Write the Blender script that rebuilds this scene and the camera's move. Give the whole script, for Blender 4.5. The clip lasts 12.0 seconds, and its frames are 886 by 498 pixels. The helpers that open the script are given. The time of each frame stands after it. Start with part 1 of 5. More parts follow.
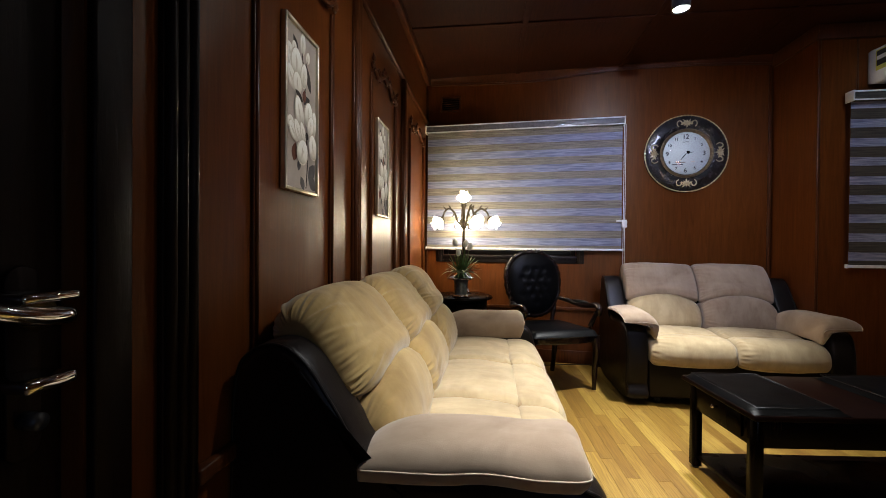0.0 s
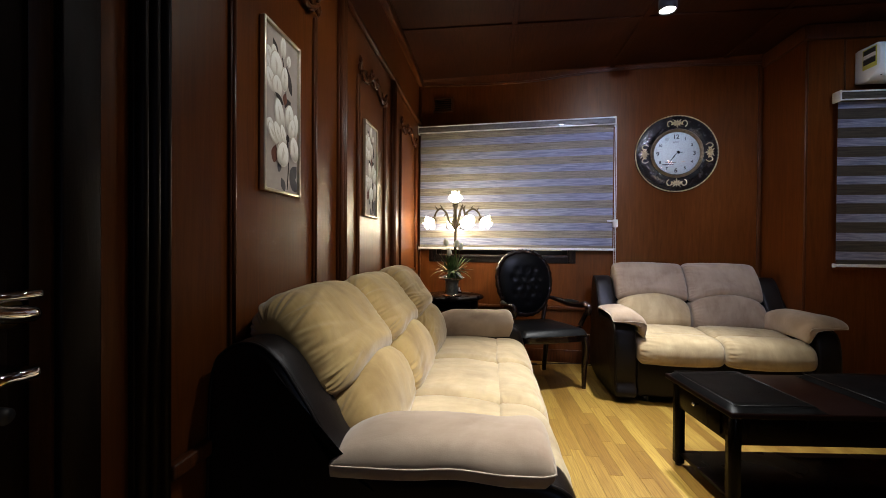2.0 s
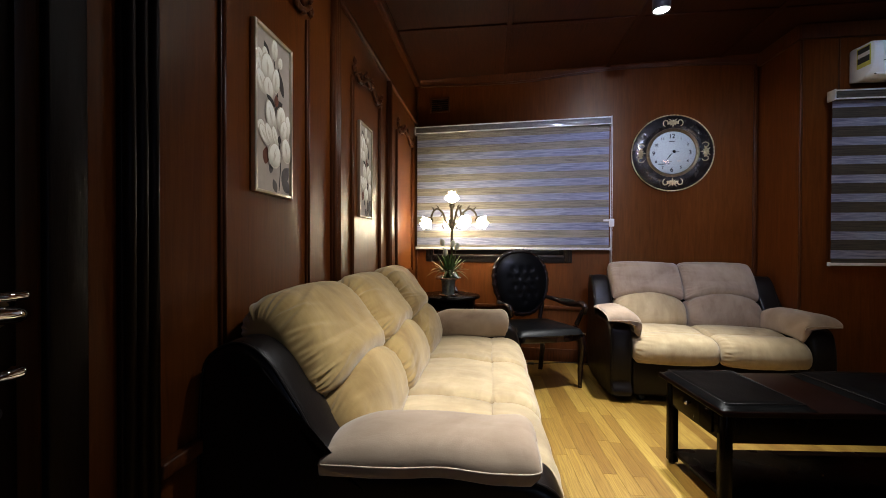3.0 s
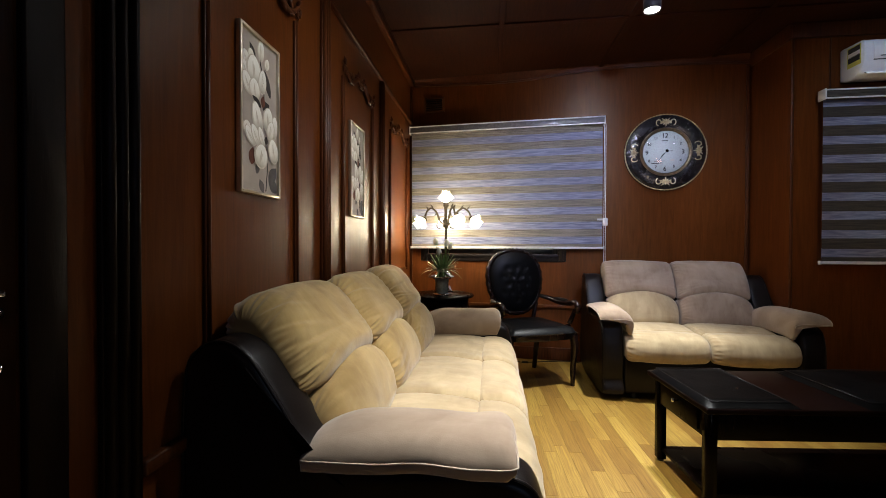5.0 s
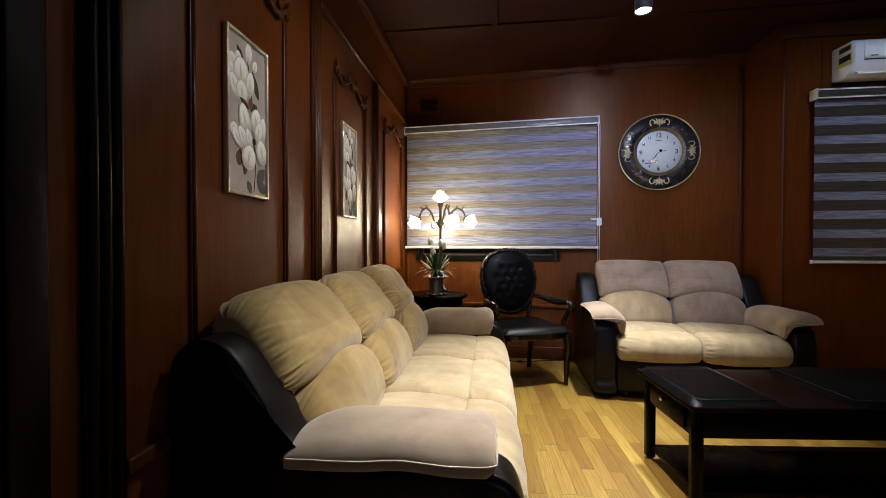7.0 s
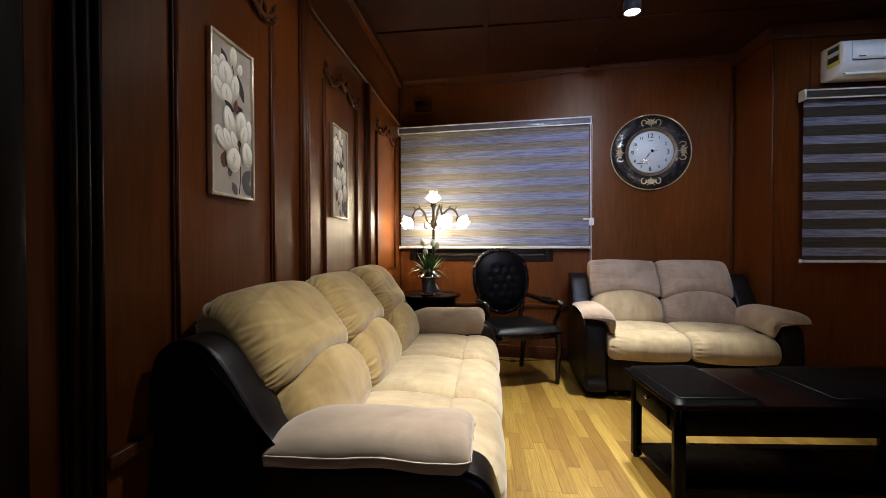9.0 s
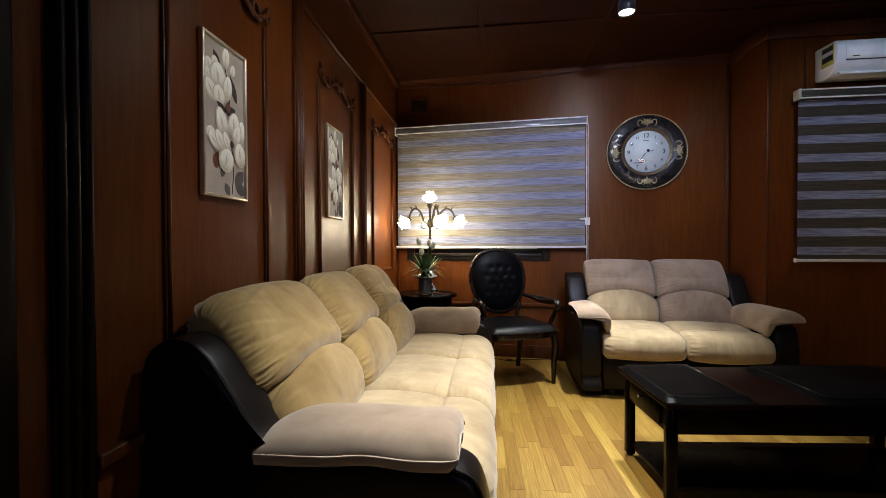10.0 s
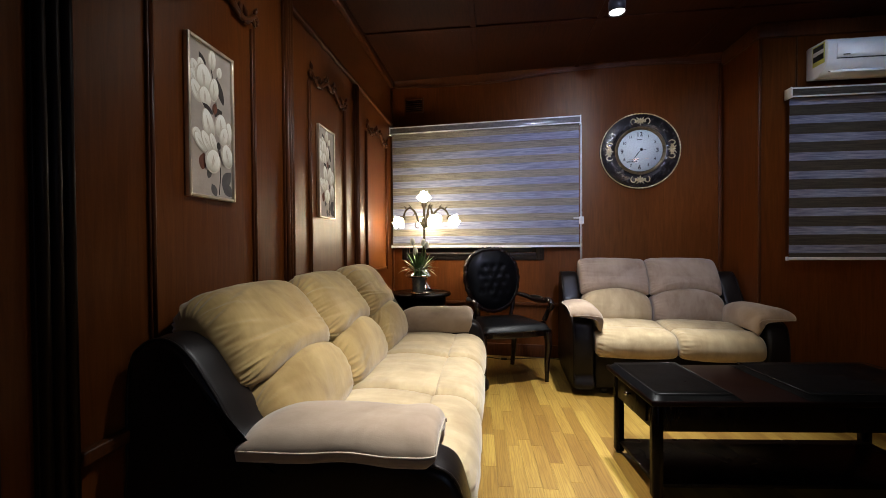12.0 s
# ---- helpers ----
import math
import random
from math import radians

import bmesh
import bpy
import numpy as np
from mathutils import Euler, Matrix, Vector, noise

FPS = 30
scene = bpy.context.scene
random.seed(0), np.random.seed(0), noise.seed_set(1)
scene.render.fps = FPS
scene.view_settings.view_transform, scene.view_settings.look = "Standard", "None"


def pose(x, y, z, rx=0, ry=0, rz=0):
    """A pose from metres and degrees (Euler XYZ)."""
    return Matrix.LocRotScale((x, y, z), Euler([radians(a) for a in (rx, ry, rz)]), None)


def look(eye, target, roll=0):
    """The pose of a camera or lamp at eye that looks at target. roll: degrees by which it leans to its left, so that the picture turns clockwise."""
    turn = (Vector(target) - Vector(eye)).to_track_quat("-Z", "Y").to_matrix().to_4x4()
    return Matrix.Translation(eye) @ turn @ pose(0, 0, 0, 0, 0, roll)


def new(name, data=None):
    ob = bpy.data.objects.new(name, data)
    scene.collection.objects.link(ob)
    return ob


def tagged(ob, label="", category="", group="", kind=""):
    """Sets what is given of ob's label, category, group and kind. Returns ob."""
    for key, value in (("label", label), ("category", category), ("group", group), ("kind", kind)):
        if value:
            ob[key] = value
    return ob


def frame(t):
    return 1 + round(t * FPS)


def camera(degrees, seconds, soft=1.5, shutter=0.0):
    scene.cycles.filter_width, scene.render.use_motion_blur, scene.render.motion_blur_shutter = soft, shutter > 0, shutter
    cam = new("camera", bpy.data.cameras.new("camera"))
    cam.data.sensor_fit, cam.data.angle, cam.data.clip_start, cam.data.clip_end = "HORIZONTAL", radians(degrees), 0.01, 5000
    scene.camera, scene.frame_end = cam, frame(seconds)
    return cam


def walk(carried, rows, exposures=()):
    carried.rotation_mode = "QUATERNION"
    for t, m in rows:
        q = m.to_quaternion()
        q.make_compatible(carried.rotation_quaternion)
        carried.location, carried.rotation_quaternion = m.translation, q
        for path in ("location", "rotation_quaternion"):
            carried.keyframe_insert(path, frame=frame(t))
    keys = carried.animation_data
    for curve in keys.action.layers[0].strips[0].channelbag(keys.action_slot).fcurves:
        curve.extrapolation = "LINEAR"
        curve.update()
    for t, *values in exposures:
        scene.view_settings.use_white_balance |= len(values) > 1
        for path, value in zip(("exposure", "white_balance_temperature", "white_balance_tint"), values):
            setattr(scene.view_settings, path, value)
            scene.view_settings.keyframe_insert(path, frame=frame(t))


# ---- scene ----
cam = camera(95.5, 12.0, soft=0.65)

PATH = [
    (0, (0.045, -0.006, 1.182), (-0.192, 1.98, 1.166), 0.5),
    (0.5, (0.067, -0.01, 1.183), (-0.171, 1.976, 1.166), 0.5),
    (1, (0.086, -0.012, 1.184), (-0.153, 1.974, 1.166), 0.5),
    (1.5, (0.111, -0.016, 1.184), (-0.128, 1.97, 1.166), 0.4),
    (2, (0.128, -0.019, 1.184), (-0.11, 1.966, 1.167), 0.4),
    (2.5, (0.147, -0.022, 1.185), (-0.092, 1.964, 1.168), 0.3),
    (3, (0.165, -0.025, 1.186), (-0.075, 1.96, 1.168), 0.2),
    (5, (0.222, -0.033, 1.187), (-0.017, 1.952, 1.165), 0.1),
    (5.5, (0.233, -0.035, 1.187), (-0.006, 1.95, 1.166), 0.1),
    (6, (0.246, -0.037, 1.188), (0.008, 1.948, 1.165), 0.0),
    (6.5, (0.261, -0.04, 1.188), (0.022, 1.946, 1.165), 0.0),
    (7, (0.276, -0.041, 1.188), (0.037, 1.944, 1.165), -0.0),
    (9, (0.344, -0.053, 1.191), (0.106, 1.933, 1.167), -0.1),
    (9.5, (0.362, -0.056, 1.19), (0.125, 1.93, 1.167), -0.2),
    (10, (0.378, -0.058, 1.191), (0.14, 1.928, 1.166), -0.2),
    (10.5, (0.396, -0.06, 1.192), (0.158, 1.925, 1.166), -0.2),
    (11, (0.413, -0.062, 1.191), (0.174, 1.923, 1.165), -0.3),
    (11.5, (0.428, -0.065, 1.192), (0.189, 1.92, 1.164), -0.3),
    (12, (0.442, -0.066, 1.191), (0.201, 1.919, 1.163), -0.4),
]
walk(cam, [(t, look(eye, target, roll)) for t, eye, target, roll in PATH],
     [(0.0, 0.0, 5950, 10), (12.0, 0.0, 5950, 10)])

# ---- world, lamps, exposure ----
world = bpy.data.worlds.new("dusk")
scene.world = world
world.use_nodes = True
wn = world.node_tree.nodes
wl = world.node_tree.links
sky = wn.new("ShaderNodeTexSky")
sky.sky_type = "NISHITA"
sky.sun_disc = False
sky.sun_elevation = radians(8)
sky.sun_rotation = radians(200)
wl.new(sky.outputs["Color"], wn["Background"].inputs["Color"])
wn["Background"].inputs["Strength"].default_value = 0.3
scene.view_settings.exposure = 0.0


def spot_light(place, target, watts, cone, blend, colour):
    data = bpy.data.lights.new("spot_beam", "SPOT")
    data.energy, data.spot_size, data.spot_blend = watts, radians(cone), blend
    data.color, data.shadow_soft_size = colour, 0.035
    ob = new("spot_beam", data)
    ob.matrix_world = look(place, target)
    return ob


WARM = (1.0, 0.965, 0.88)
SPOTS = [
    ((1.35, 3.0, 2.84), (1.2, 2.66, 0.0), 560, 60, 1.0),
    ((0.74, 1.46, 2.84), (0.52, 1.60, 0.0), 500, 66, 1.0),
]
for place, target, watts, cone, blend in SPOTS:
    spot_light(place, target, watts, cone, blend, WARM)      # the beam
# wide spill of the far spot's lens: washes the far end of the room
spot_light(SPOTS[0][0], (0.9, 3.3, 0), 8, 140, 1.0, WARM)
# added narrower lamp at the near spot, aimed to brighten the long panelled wall
spot_light(SPOTS[1][0], (-0.46, 1.98, 1.60), 74, 74, 1.0, WARM)

# dimmer spot above the far end of the long sofa, mirrored in the blind's cassette
DIM_SPOT = (0.76, 2.60, 2.84)
spot_light(DIM_SPOT, (0.4, 3.0, 0), 14, 130, 1.0, WARM)

# cool white spots, unseen, over the coffee table, aimed at the far walls
UNSEEN_COOL_SPOTS = [(1.30, 1.62, 2.84), (2.72, 2.40, 2.84)]
# added fill, no fixture seen there: lifts the north wall and blind
spot_light(UNSEEN_COOL_SPOTS[0], (1.35, 4.1, 1.65), 215, 78, 1.0, (0.68, 0.72, 1.0))
spot_light(UNSEEN_COOL_SPOTS[1], (3.25, 3.55, 2.2), 17, 88, 1.0, (0.58, 0.74, 1.0))

# cool fill at an added, unseen window in the south wall, behind the camera
day = bpy.data.lights.new("added_window_fill", "AREA")
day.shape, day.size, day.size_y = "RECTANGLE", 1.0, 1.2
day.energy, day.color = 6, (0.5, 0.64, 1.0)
new("added_window_fill", day).matrix_world = look((2.2, -2.44, 1.55), (2.2, 0, 1.55))


# ---- materials ----
def material(name):
    m = bpy.data.materials.new(name)
    m.use_nodes = True
    return m, m.node_tree.nodes, m.node_tree.links, m.node_tree.nodes["Principled BSDF"]


def coords(n, l, scale, turn=(0, 0, 0), shift=False):
    tc = n.new("ShaderNodeTexCoord")
    mp = n.new("ShaderNodeMapping")
    mp.inputs["Scale"].default_value = scale
    mp.inputs["Rotation"].default_value = turn
    if shift:
        info = n.new("ShaderNodeObjectInfo")
        mul = n.new("ShaderNodeVectorMath")
        mul.operation = "SCALE"
        mul.inputs[0].default_value = (37.0, 61.0, 23.0)
        l.new(info.outputs["Random"], mul.inputs["Scale"])
        add = n.new("ShaderNodeVectorMath")
        l.new(tc.outputs["Object"], add.inputs[0])
        l.new(mul.outputs["Vector"], add.inputs[1])
        l.new(add.outputs["Vector"], mp.inputs["Vector"])
    else:
        l.new(tc.outputs["Object"], mp.inputs["Vector"])
    return mp.outputs["Vector"]


def noise_tex(n, l, vec, scale, detail=4.0, rough=0.55, distort=0.0):
    t = n.new("ShaderNodeTexNoise")
    t.inputs["Scale"].default_value = scale
    t.inputs["Detail"].default_value = detail
    t.inputs["Roughness"].default_value = rough
    t.inputs["Distortion"].default_value = distort
    l.new(vec, t.inputs["Vector"])
    return t.outputs["Fac"]


def ramp(n, l, fac, stops):
    r = n.new("ShaderNodeValToRGB")
    e = r.color_ramp.elements
    while len(e) < len(stops):
        e.new(0.5)
    for el, (p, c) in zip(e, stops):
        el.position, el.color = p, (*c, 1)
    l.new(fac, r.inputs["Fac"])
    return r.outputs["Color"]


def mix(n, l, a, b, fac, mode="MIX"):
    m = n.new("ShaderNodeMix")
    m.data_type, m.blend_type = "RGBA", mode
    for sock, v in ((m.inputs["A"], a), (m.inputs["B"], b), (m.inputs["Factor"], fac)):
        if isinstance(v, bpy.types.NodeSocket):
            l.new(v, sock)
        else:
            sock.default_value = v if isinstance(v, float) else (*v, 1)
    return m.outputs["Result"]


def bump(n, l, b, height, strength, distance=0.002, prev=None):
    k = n.new("ShaderNodeBump")
    k.inputs["Strength"].default_value = strength
    k.inputs["Distance"].default_value = distance
    l.new(height, k.inputs["Height"])
    if prev is not None:
        l.new(prev, k.inputs["Normal"])
    l.new(k.outputs["Normal"], b.inputs["Normal"])
    return k.outputs["Normal"]


def spread(n, l, fac, lo, hi):
    r = n.new("ShaderNodeMapRange")
    r.inputs["To Min"].default_value, r.inputs["To Max"].default_value = lo, hi
    l.new(fac, r.inputs["Value"])
    return r.outputs["Result"]


def wood(name, dark, light, rough=0.32, grain=(14, 14, 0.9), coat=0.25, shift=False, relief=0.25, gloss=0.30):
    m, n, l, b = material(name)
    v = coords(n, l, grain, shift=shift)
    fine = noise_tex(n, l, v, 5.0, 7.0, 0.6, 1.1)
    broad = noise_tex(n, l, coords(n, l, (1.6, 1.6, 0.5), shift=shift), 1.4, 3.0)
    pores = noise_tex(n, l, coords(n, l, tuple(5 * g for g in grain), shift=shift), 7.0, 3.0)
    c1 = ramp(n, l, fine, [(0.3, dark), (0.72, light)])
    c2 = mix(n, l, c1, ramp(n, l, broad, [(0.3, (0.55, 0.5, 0.5)), (0.7, (1.0, 1.0, 1.0))]), 0.8, "MULTIPLY")
    l.new(c2, b.inputs["Base Color"])
    l.new(spread(n, l, broad, rough - 0.06, rough + 0.12), b.inputs["Roughness"])
    b.inputs["Specular IOR Level"].default_value = gloss
    b.inputs["Coat Weight"].default_value = coat
    b.inputs["Coat Roughness"].default_value = 0.22
    k = bump(n, l, b, fine, relief, 0.0015)
    bump(n, l, b, pores, 0.2, 0.0006, k)
    return m


def plain(name, colour, rough=0.5, metal=0.0, var=0.12, scale=20.0, relief=0.05, coat=0.0):
    m, n, l, b = material(name)
    f = noise_tex(n, l, coords(n, l, (1, 1, 1)), scale, 5.0)
    g = noise_tex(n, l, coords(n, l, (1, 1, 1)), scale * 9, 3.0)
    lo = tuple(c * (1 - var) for c in colour)
    hi = tuple(min(1, c * (1 + var)) for c in colour)
    l.new(ramp(n, l, f, [(0.3, lo), (0.7, hi)]), b.inputs["Base Color"])
    l.new(spread(n, l, f, max(0.02, rough - 0.06), rough + 0.08), b.inputs["Roughness"])
    b.inputs["Metallic"].default_value = metal
    b.inputs["Coat Weight"].default_value = coat
    bump(n, l, b, g, relief, 0.001)
    return m


def suede(name, dark, light):
    m, n, l, b = material(name)
    v = coords(n, l, (1, 1, 1), shift=True)
    nap = noise_tex(n, l, v, 4.2, 4.0, 0.55, 0.9)
    streak = noise_tex(n, l, coords(n, l, (7, 2.2, 2.2), shift=True), 3.0, 5.0, 0.6, 0.5)
    fibre = noise_tex(n, l, v, 420.0, 2.0)
    c = mix(n, l, ramp(n, l, nap, [(0.31, dark), (0.69, light)]), ramp(n, l, streak, [(0.34, (0.74, 0.71, 0.67)), (0.62, (1, 1, 1))]), 0.5, "MULTIPLY")
    l.new(c, b.inputs["Base Color"])
    b.inputs["Roughness"].default_value = 0.95
    b.inputs["Sheen Weight"].default_value = 0.35
    b.inputs["Sheen Roughness"].default_value = 0.5
    b.inputs["Specular IOR Level"].default_value = 0.15
    k = bump(n, l, b, fibre, 0.25, 0.0008)
    bump(n, l, b, streak, 0.25, 0.004, k)
    return m


def leather(name, colour, rough, gloss=0.26, creases=0.3):
    m, n, l, b = material(name)
    v = coords(n, l, (1, 1, 1))
    vo = n.new("ShaderNodeTexVoronoi")
    vo.inputs["Scale"].default_value = 260.0
    l.new(v, vo.inputs["Vector"])
    broad = noise_tex(n, l, v, 9.0, 4.0)
    l.new(ramp(n, l, broad, [(0.3, tuple(0.6 * c for c in colour)), (0.7, colour)]), b.inputs["Base Color"])
    l.new(spread(n, l, broad, rough - 0.07, rough + 0.1), b.inputs["Roughness"])
    b.inputs["Specular IOR Level"].default_value = gloss
    k = bump(n, l, b, vo.outputs["Distance"], 0.25, 0.0008)
    bump(n, l, b, broad, creases, 0.006, k)
    return m


def planks_mat():
    m, n, l, b = material("laminate_oak")
    v = coords(n, l, (13, 0.9, 13), shift=True)
    fine = noise_tex(n, l, v, 3.0, 6.0, 0.6, 1.3)
    cath = n.new("ShaderNodeTexWave")
    cath.wave_type, cath.bands_direction = "BANDS", "X"
    cath.inputs["Scale"].default_value = 3.2
    cath.inputs["Distortion"].default_value = 13.0
    cath.inputs["Detail"].default_value = 3.0
    cath.inputs["Detail Scale"].default_value = 1.2
    l.new(coords(n, l, (7, 0.75, 7), shift=True), cath.inputs["Vector"])
    info = n.new("ShaderNodeObjectInfo")
    isl = n.new("ShaderNodeNewGeometry")
    add = n.new("ShaderNodeMath")
    l.new(info.outputs["Random"], add.inputs[0])
    l.new(isl.outputs["Random Per Island"], add.inputs[1])
    fr = n.new("ShaderNodeMath")
    fr.operation = "FRACT"
    l.new(add.outputs[0], fr.inputs[0])
    tone = ramp(n, l, fr.outputs[0], [(0.0, (0.195, 0.104, 0.015)), (0.5, (0.275, 0.166, 0.028)), (1.0, (0.36, 0.238, 0.046))])
    g = mix(n, l, tone, ramp(n, l, fine, [(0.34, (0.60, 0.50, 0.38)), (0.6, (1, 1, 1))]), 0.7, "MULTIPLY")
    g = mix(n, l, g, ramp(n, l, cath.outputs["Fac"], [(0.15, (0.60, 0.48, 0.36)), (0.5, (1, 1, 1))]), 0.42, "MULTIPLY")
    l.new(g, b.inputs["Base Color"])
    l.new(spread(n, l, fine, 0.34, 0.5), b.inputs["Roughness"])
    bump(n, l, b, fine, 0.12, 0.0008)
    return m


def glow(name, colour, strength):
    m, n, l, b = material(name)
    b.inputs["Base Color"].default_value = (0.9, 0.88, 0.84, 1)
    b.inputs["Emission Color"].default_value = (*colour, 1)
    b.inputs["Emission Strength"].default_value = strength
    return m


def fabric(name, dark, light, through_light, clear, grain=(3, 1, 60), moire=0.5):
    """Woven blind cloth: some light passes as a glow, some straight through."""
    m, n, l, b = material(name)
    v = coords(n, l, grain)
    slub = noise_tex(n, l, v, 3.0, 6.0, 0.7, 0.3)
    wave = noise_tex(n, l, coords(n, l, (1.3, 1, 20), turn=(0, radians(17), 0)), 3.0, 3.0, 0.5, 1.2)
    col = mix(n, l, ramp(n, l, slub, [(0.38, dark), (0.62, light)]), ramp(n, l, wave, [(0.38, (0.5, 0.5, 0.55)), (0.58, (1, 1, 1))]), moire, "MULTIPLY")
    l.new(col, b.inputs["Base Color"])
    b.inputs["Roughness"].default_value = 0.8
    b.inputs["Specular IOR Level"].default_value = 0.2
    tr = n.new("ShaderNodeBsdfTranslucent")
    l.new(col, tr.inputs["Color"])
    tp = n.new("ShaderNodeBsdfTransparent")
    m1 = n.new("ShaderNodeMixShader")
    m1.inputs[0].default_value = through_light
    l.new(b.outputs[0], m1.inputs[1])
    l.new(tr.outputs[0], m1.inputs[2])
    m2 = n.new("ShaderNodeMixShader")
    m2.inputs[0].default_value = clear
    l.new(m1.outputs[0], m2.inputs[1])
    l.new(tp.outputs[0], m2.inputs[2])
    l.new(m2.outputs[0], n["Material Output"].inputs["Surface"])
    bump(n, l, b, slub, 0.3, 0.001)
    return m


def glass_mat(name, colour=(1, 1, 1), rough=0.0):
    m, n, l, b = material(name)
    b.inputs["Base Color"].default_value = (*colour, 1)
    b.inputs["Roughness"].default_value = rough
    b.inputs["Transmission Weight"].default_value = 1.0
    b.inputs["IOR"].default_value = 1.45
    return m


M_WALL = wood("mahogany_veneer", (0.092, 0.0240, 0.0042), (0.150, 0.0435, 0.0080), 0.32, grain=(8, 8, 0.55), coat=0.0, gloss=0.25)
wall_shine = M_WALL.node_tree.nodes["Principled BSDF"]      # brushed varnish: highlights drawn out along the grain
wall_shine.inputs["Anisotropic"].default_value = 0.65
wall_shine.inputs["Specular Tint"].default_value = (1.0, 0.84, 0.58, 1)
wall_shine.inputs["Anisotropic Rotation"].default_value = 0.25
M_TRIM = wood("mahogany_trim", (0.052, 0.0142, 0.0036), (0.110, 0.034, 0.0085), 0.32, coat=0.04, gloss=0.20)
# the walls' mahogany darkened: the dim ceiling's shade is in its colour
M_CEIL = wood("mahogany_ceiling_shaded", (0.024, 0.0068, 0.0024), (0.048, 0.0142, 0.0042), 0.5, coat=0.0, gloss=0.08, grain=(14, 0.9, 14))
M_FLOOR = planks_mat()
M_JOINT = plain("floor_underlay", (0.035, 0.02, 0.01), 0.8)
# one suede in three copies; the later two carry cool and bright light
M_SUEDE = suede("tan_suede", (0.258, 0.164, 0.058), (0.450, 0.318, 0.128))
M_SUEDE_COOL = suede("suede_in_cool_light", (0.285, 0.206, 0.143), (0.415, 0.315, 0.226))
M_SUEDE_BRIGHT = suede("suede_in_bright_light", (0.365, 0.272, 0.150), (0.525, 0.415, 0.248))
M_PIPING = plain("piping_cloth", (0.45, 0.36, 0.28), 0.9)
M_LEATHER = leather("dark_brown_leather", (0.009, 0.0062, 0.0054), 0.36, 0.24)
M_BLACK_LEATHER = leather("black_leather", (0.004, 0.004, 0.0045), 0.34, 0.12, 0.1)
M_TABLE_LEATHER = leather("table_leather", (0.0022, 0.0021, 0.0021), 0.30, 0.035, 0.1)
M_EBONY = wood("ebonised_wood", (0.002, 0.0012, 0.0009), (0.0045, 0.0022, 0.0015), 0.24, coat=0.0, gloss=0.055, relief=0.1)
M_CHAIRWOOD = wood("dark_carved_wood", (0.006, 0.0026, 0.002), (0.016, 0.006, 0.004), 0.22, coat=0.3)
M_TABLEWOOD = wood("red_table_wood", (0.003, 0.0012, 0.0008), (0.0065, 0.0022, 0.0013), 0.28, grain=(1.5, 14, 14), coat=0.0, gloss=0.045, relief=0.08)
M_BRASS = plain("brass", (0.6, 0.42, 0.17), 0.3, 1.0)
M_OLDBRASS = plain("antique_bronze", (0.14, 0.10, 0.055), 0.4, 0.85, 0.4, 60)
M_LAMPBRONZE = plain("dark_lamp_bronze", (0.045, 0.034, 0.02), 0.48, 0.7, 0.4, 60)
M_GOLD = plain("gilt", (0.56, 0.48, 0.29), 0.38, 0.7, 0.25, 80)
M_CHROME = plain("chrome", (0.75, 0.75, 0.76), 0.08, 1.0, 0.04)
M_FRAME = plain("champagne_frame", (0.62, 0.55, 0.42), 0.3, 0.85, 0.1)
M_WHITE = plain("white_aluminium", (0.72, 0.72, 0.74), 0.35, 0.0, 0.05)
M_AC = plain("white_plastic", (0.84, 0.86, 0.88), 0.32, 0.0, 0.03)
M_DARKPLASTIC = plain("dark_plastic", (0.02, 0.021, 0.024), 0.4)
M_STICKER = plain("yellow_label", (0.62, 0.6, 0.12), 0.6)
M_INK = plain("ink", (0.015, 0.015, 0.018), 0.6)
M_FACE = plain("clock_face", (0.44, 0.48, 0.46), 0.6, 0.0, 0.03)
M_LACQUER = plain("black_lacquer", (0.016, 0.014, 0.014), 0.2, 0.0, 0.9, 22, 0.8, 0.4)
M_CANVAS = plain("greige_canvas", (0.40, 0.345, 0.30), 0.85, 0.0, 0.14, 9, 0.4)


def petal_paint():
    """Painted petal: greyish green at its base, cream white at its tip."""
    m, n, l, b = material("white_paint_petal")
    tc = n.new("ShaderNodeTexCoord")
    sep = n.new("ShaderNodeSeparateXYZ")
    l.new(tc.outputs["Object"], sep.inputs[0])
    r = n.new("ShaderNodeMapRange")
    r.inputs["From Min"].default_value, r.inputs["From Max"].default_value = -0.05, 0.04
    l.new(sep.outputs["X"], r.inputs["Value"])
    streaks = noise_tex(n, l, coords(n, l, (20, 20, 160), shift=True), 2.0, 4.0)
    c = mix(n, l, ramp(n, l, r.outputs["Result"], [(0.0, (0.34, 0.31, 0.22)), (0.45, (0.80, 0.77, 0.70)), (1.0, (0.93, 0.92, 0.88))]), ramp(n, l, streaks, [(0.35, (0.72, 0.72, 0.68)), (0.6, (1, 1, 1))]), 0.35, "MULTIPLY")
    l.new(c, b.inputs["Base Color"])
    b.inputs["Roughness"].default_value = 0.7
    bump(n, l, b, streaks, 0.3, 0.001)
    return m


M_PETAL = petal_paint()
M_PETALRIM = plain("grey_paint_petal", (0.56, 0.505, 0.42), 0.75, 0.0, 0.2, 26, 0.3)
M_LEAFPAINT = plain("dark_paint_leaf", (0.028, 0.020, 0.018), 0.75, 0.0, 0.3, 26)
M_GREYLEAF = plain("grey_paint_leaf", (0.09, 0.08, 0.078), 0.75, 0.0, 0.25, 26)
M_RUST = plain("rust_paint", (0.13, 0.04, 0.02), 0.75, 0.0, 0.3, 26)
M_SHADE = glow("lit_glass_shade", (1.0, 0.82, 0.52), 42.0)
M_BULB = glow("lit_bulb", (1.0, 0.93, 0.82), 90.0)
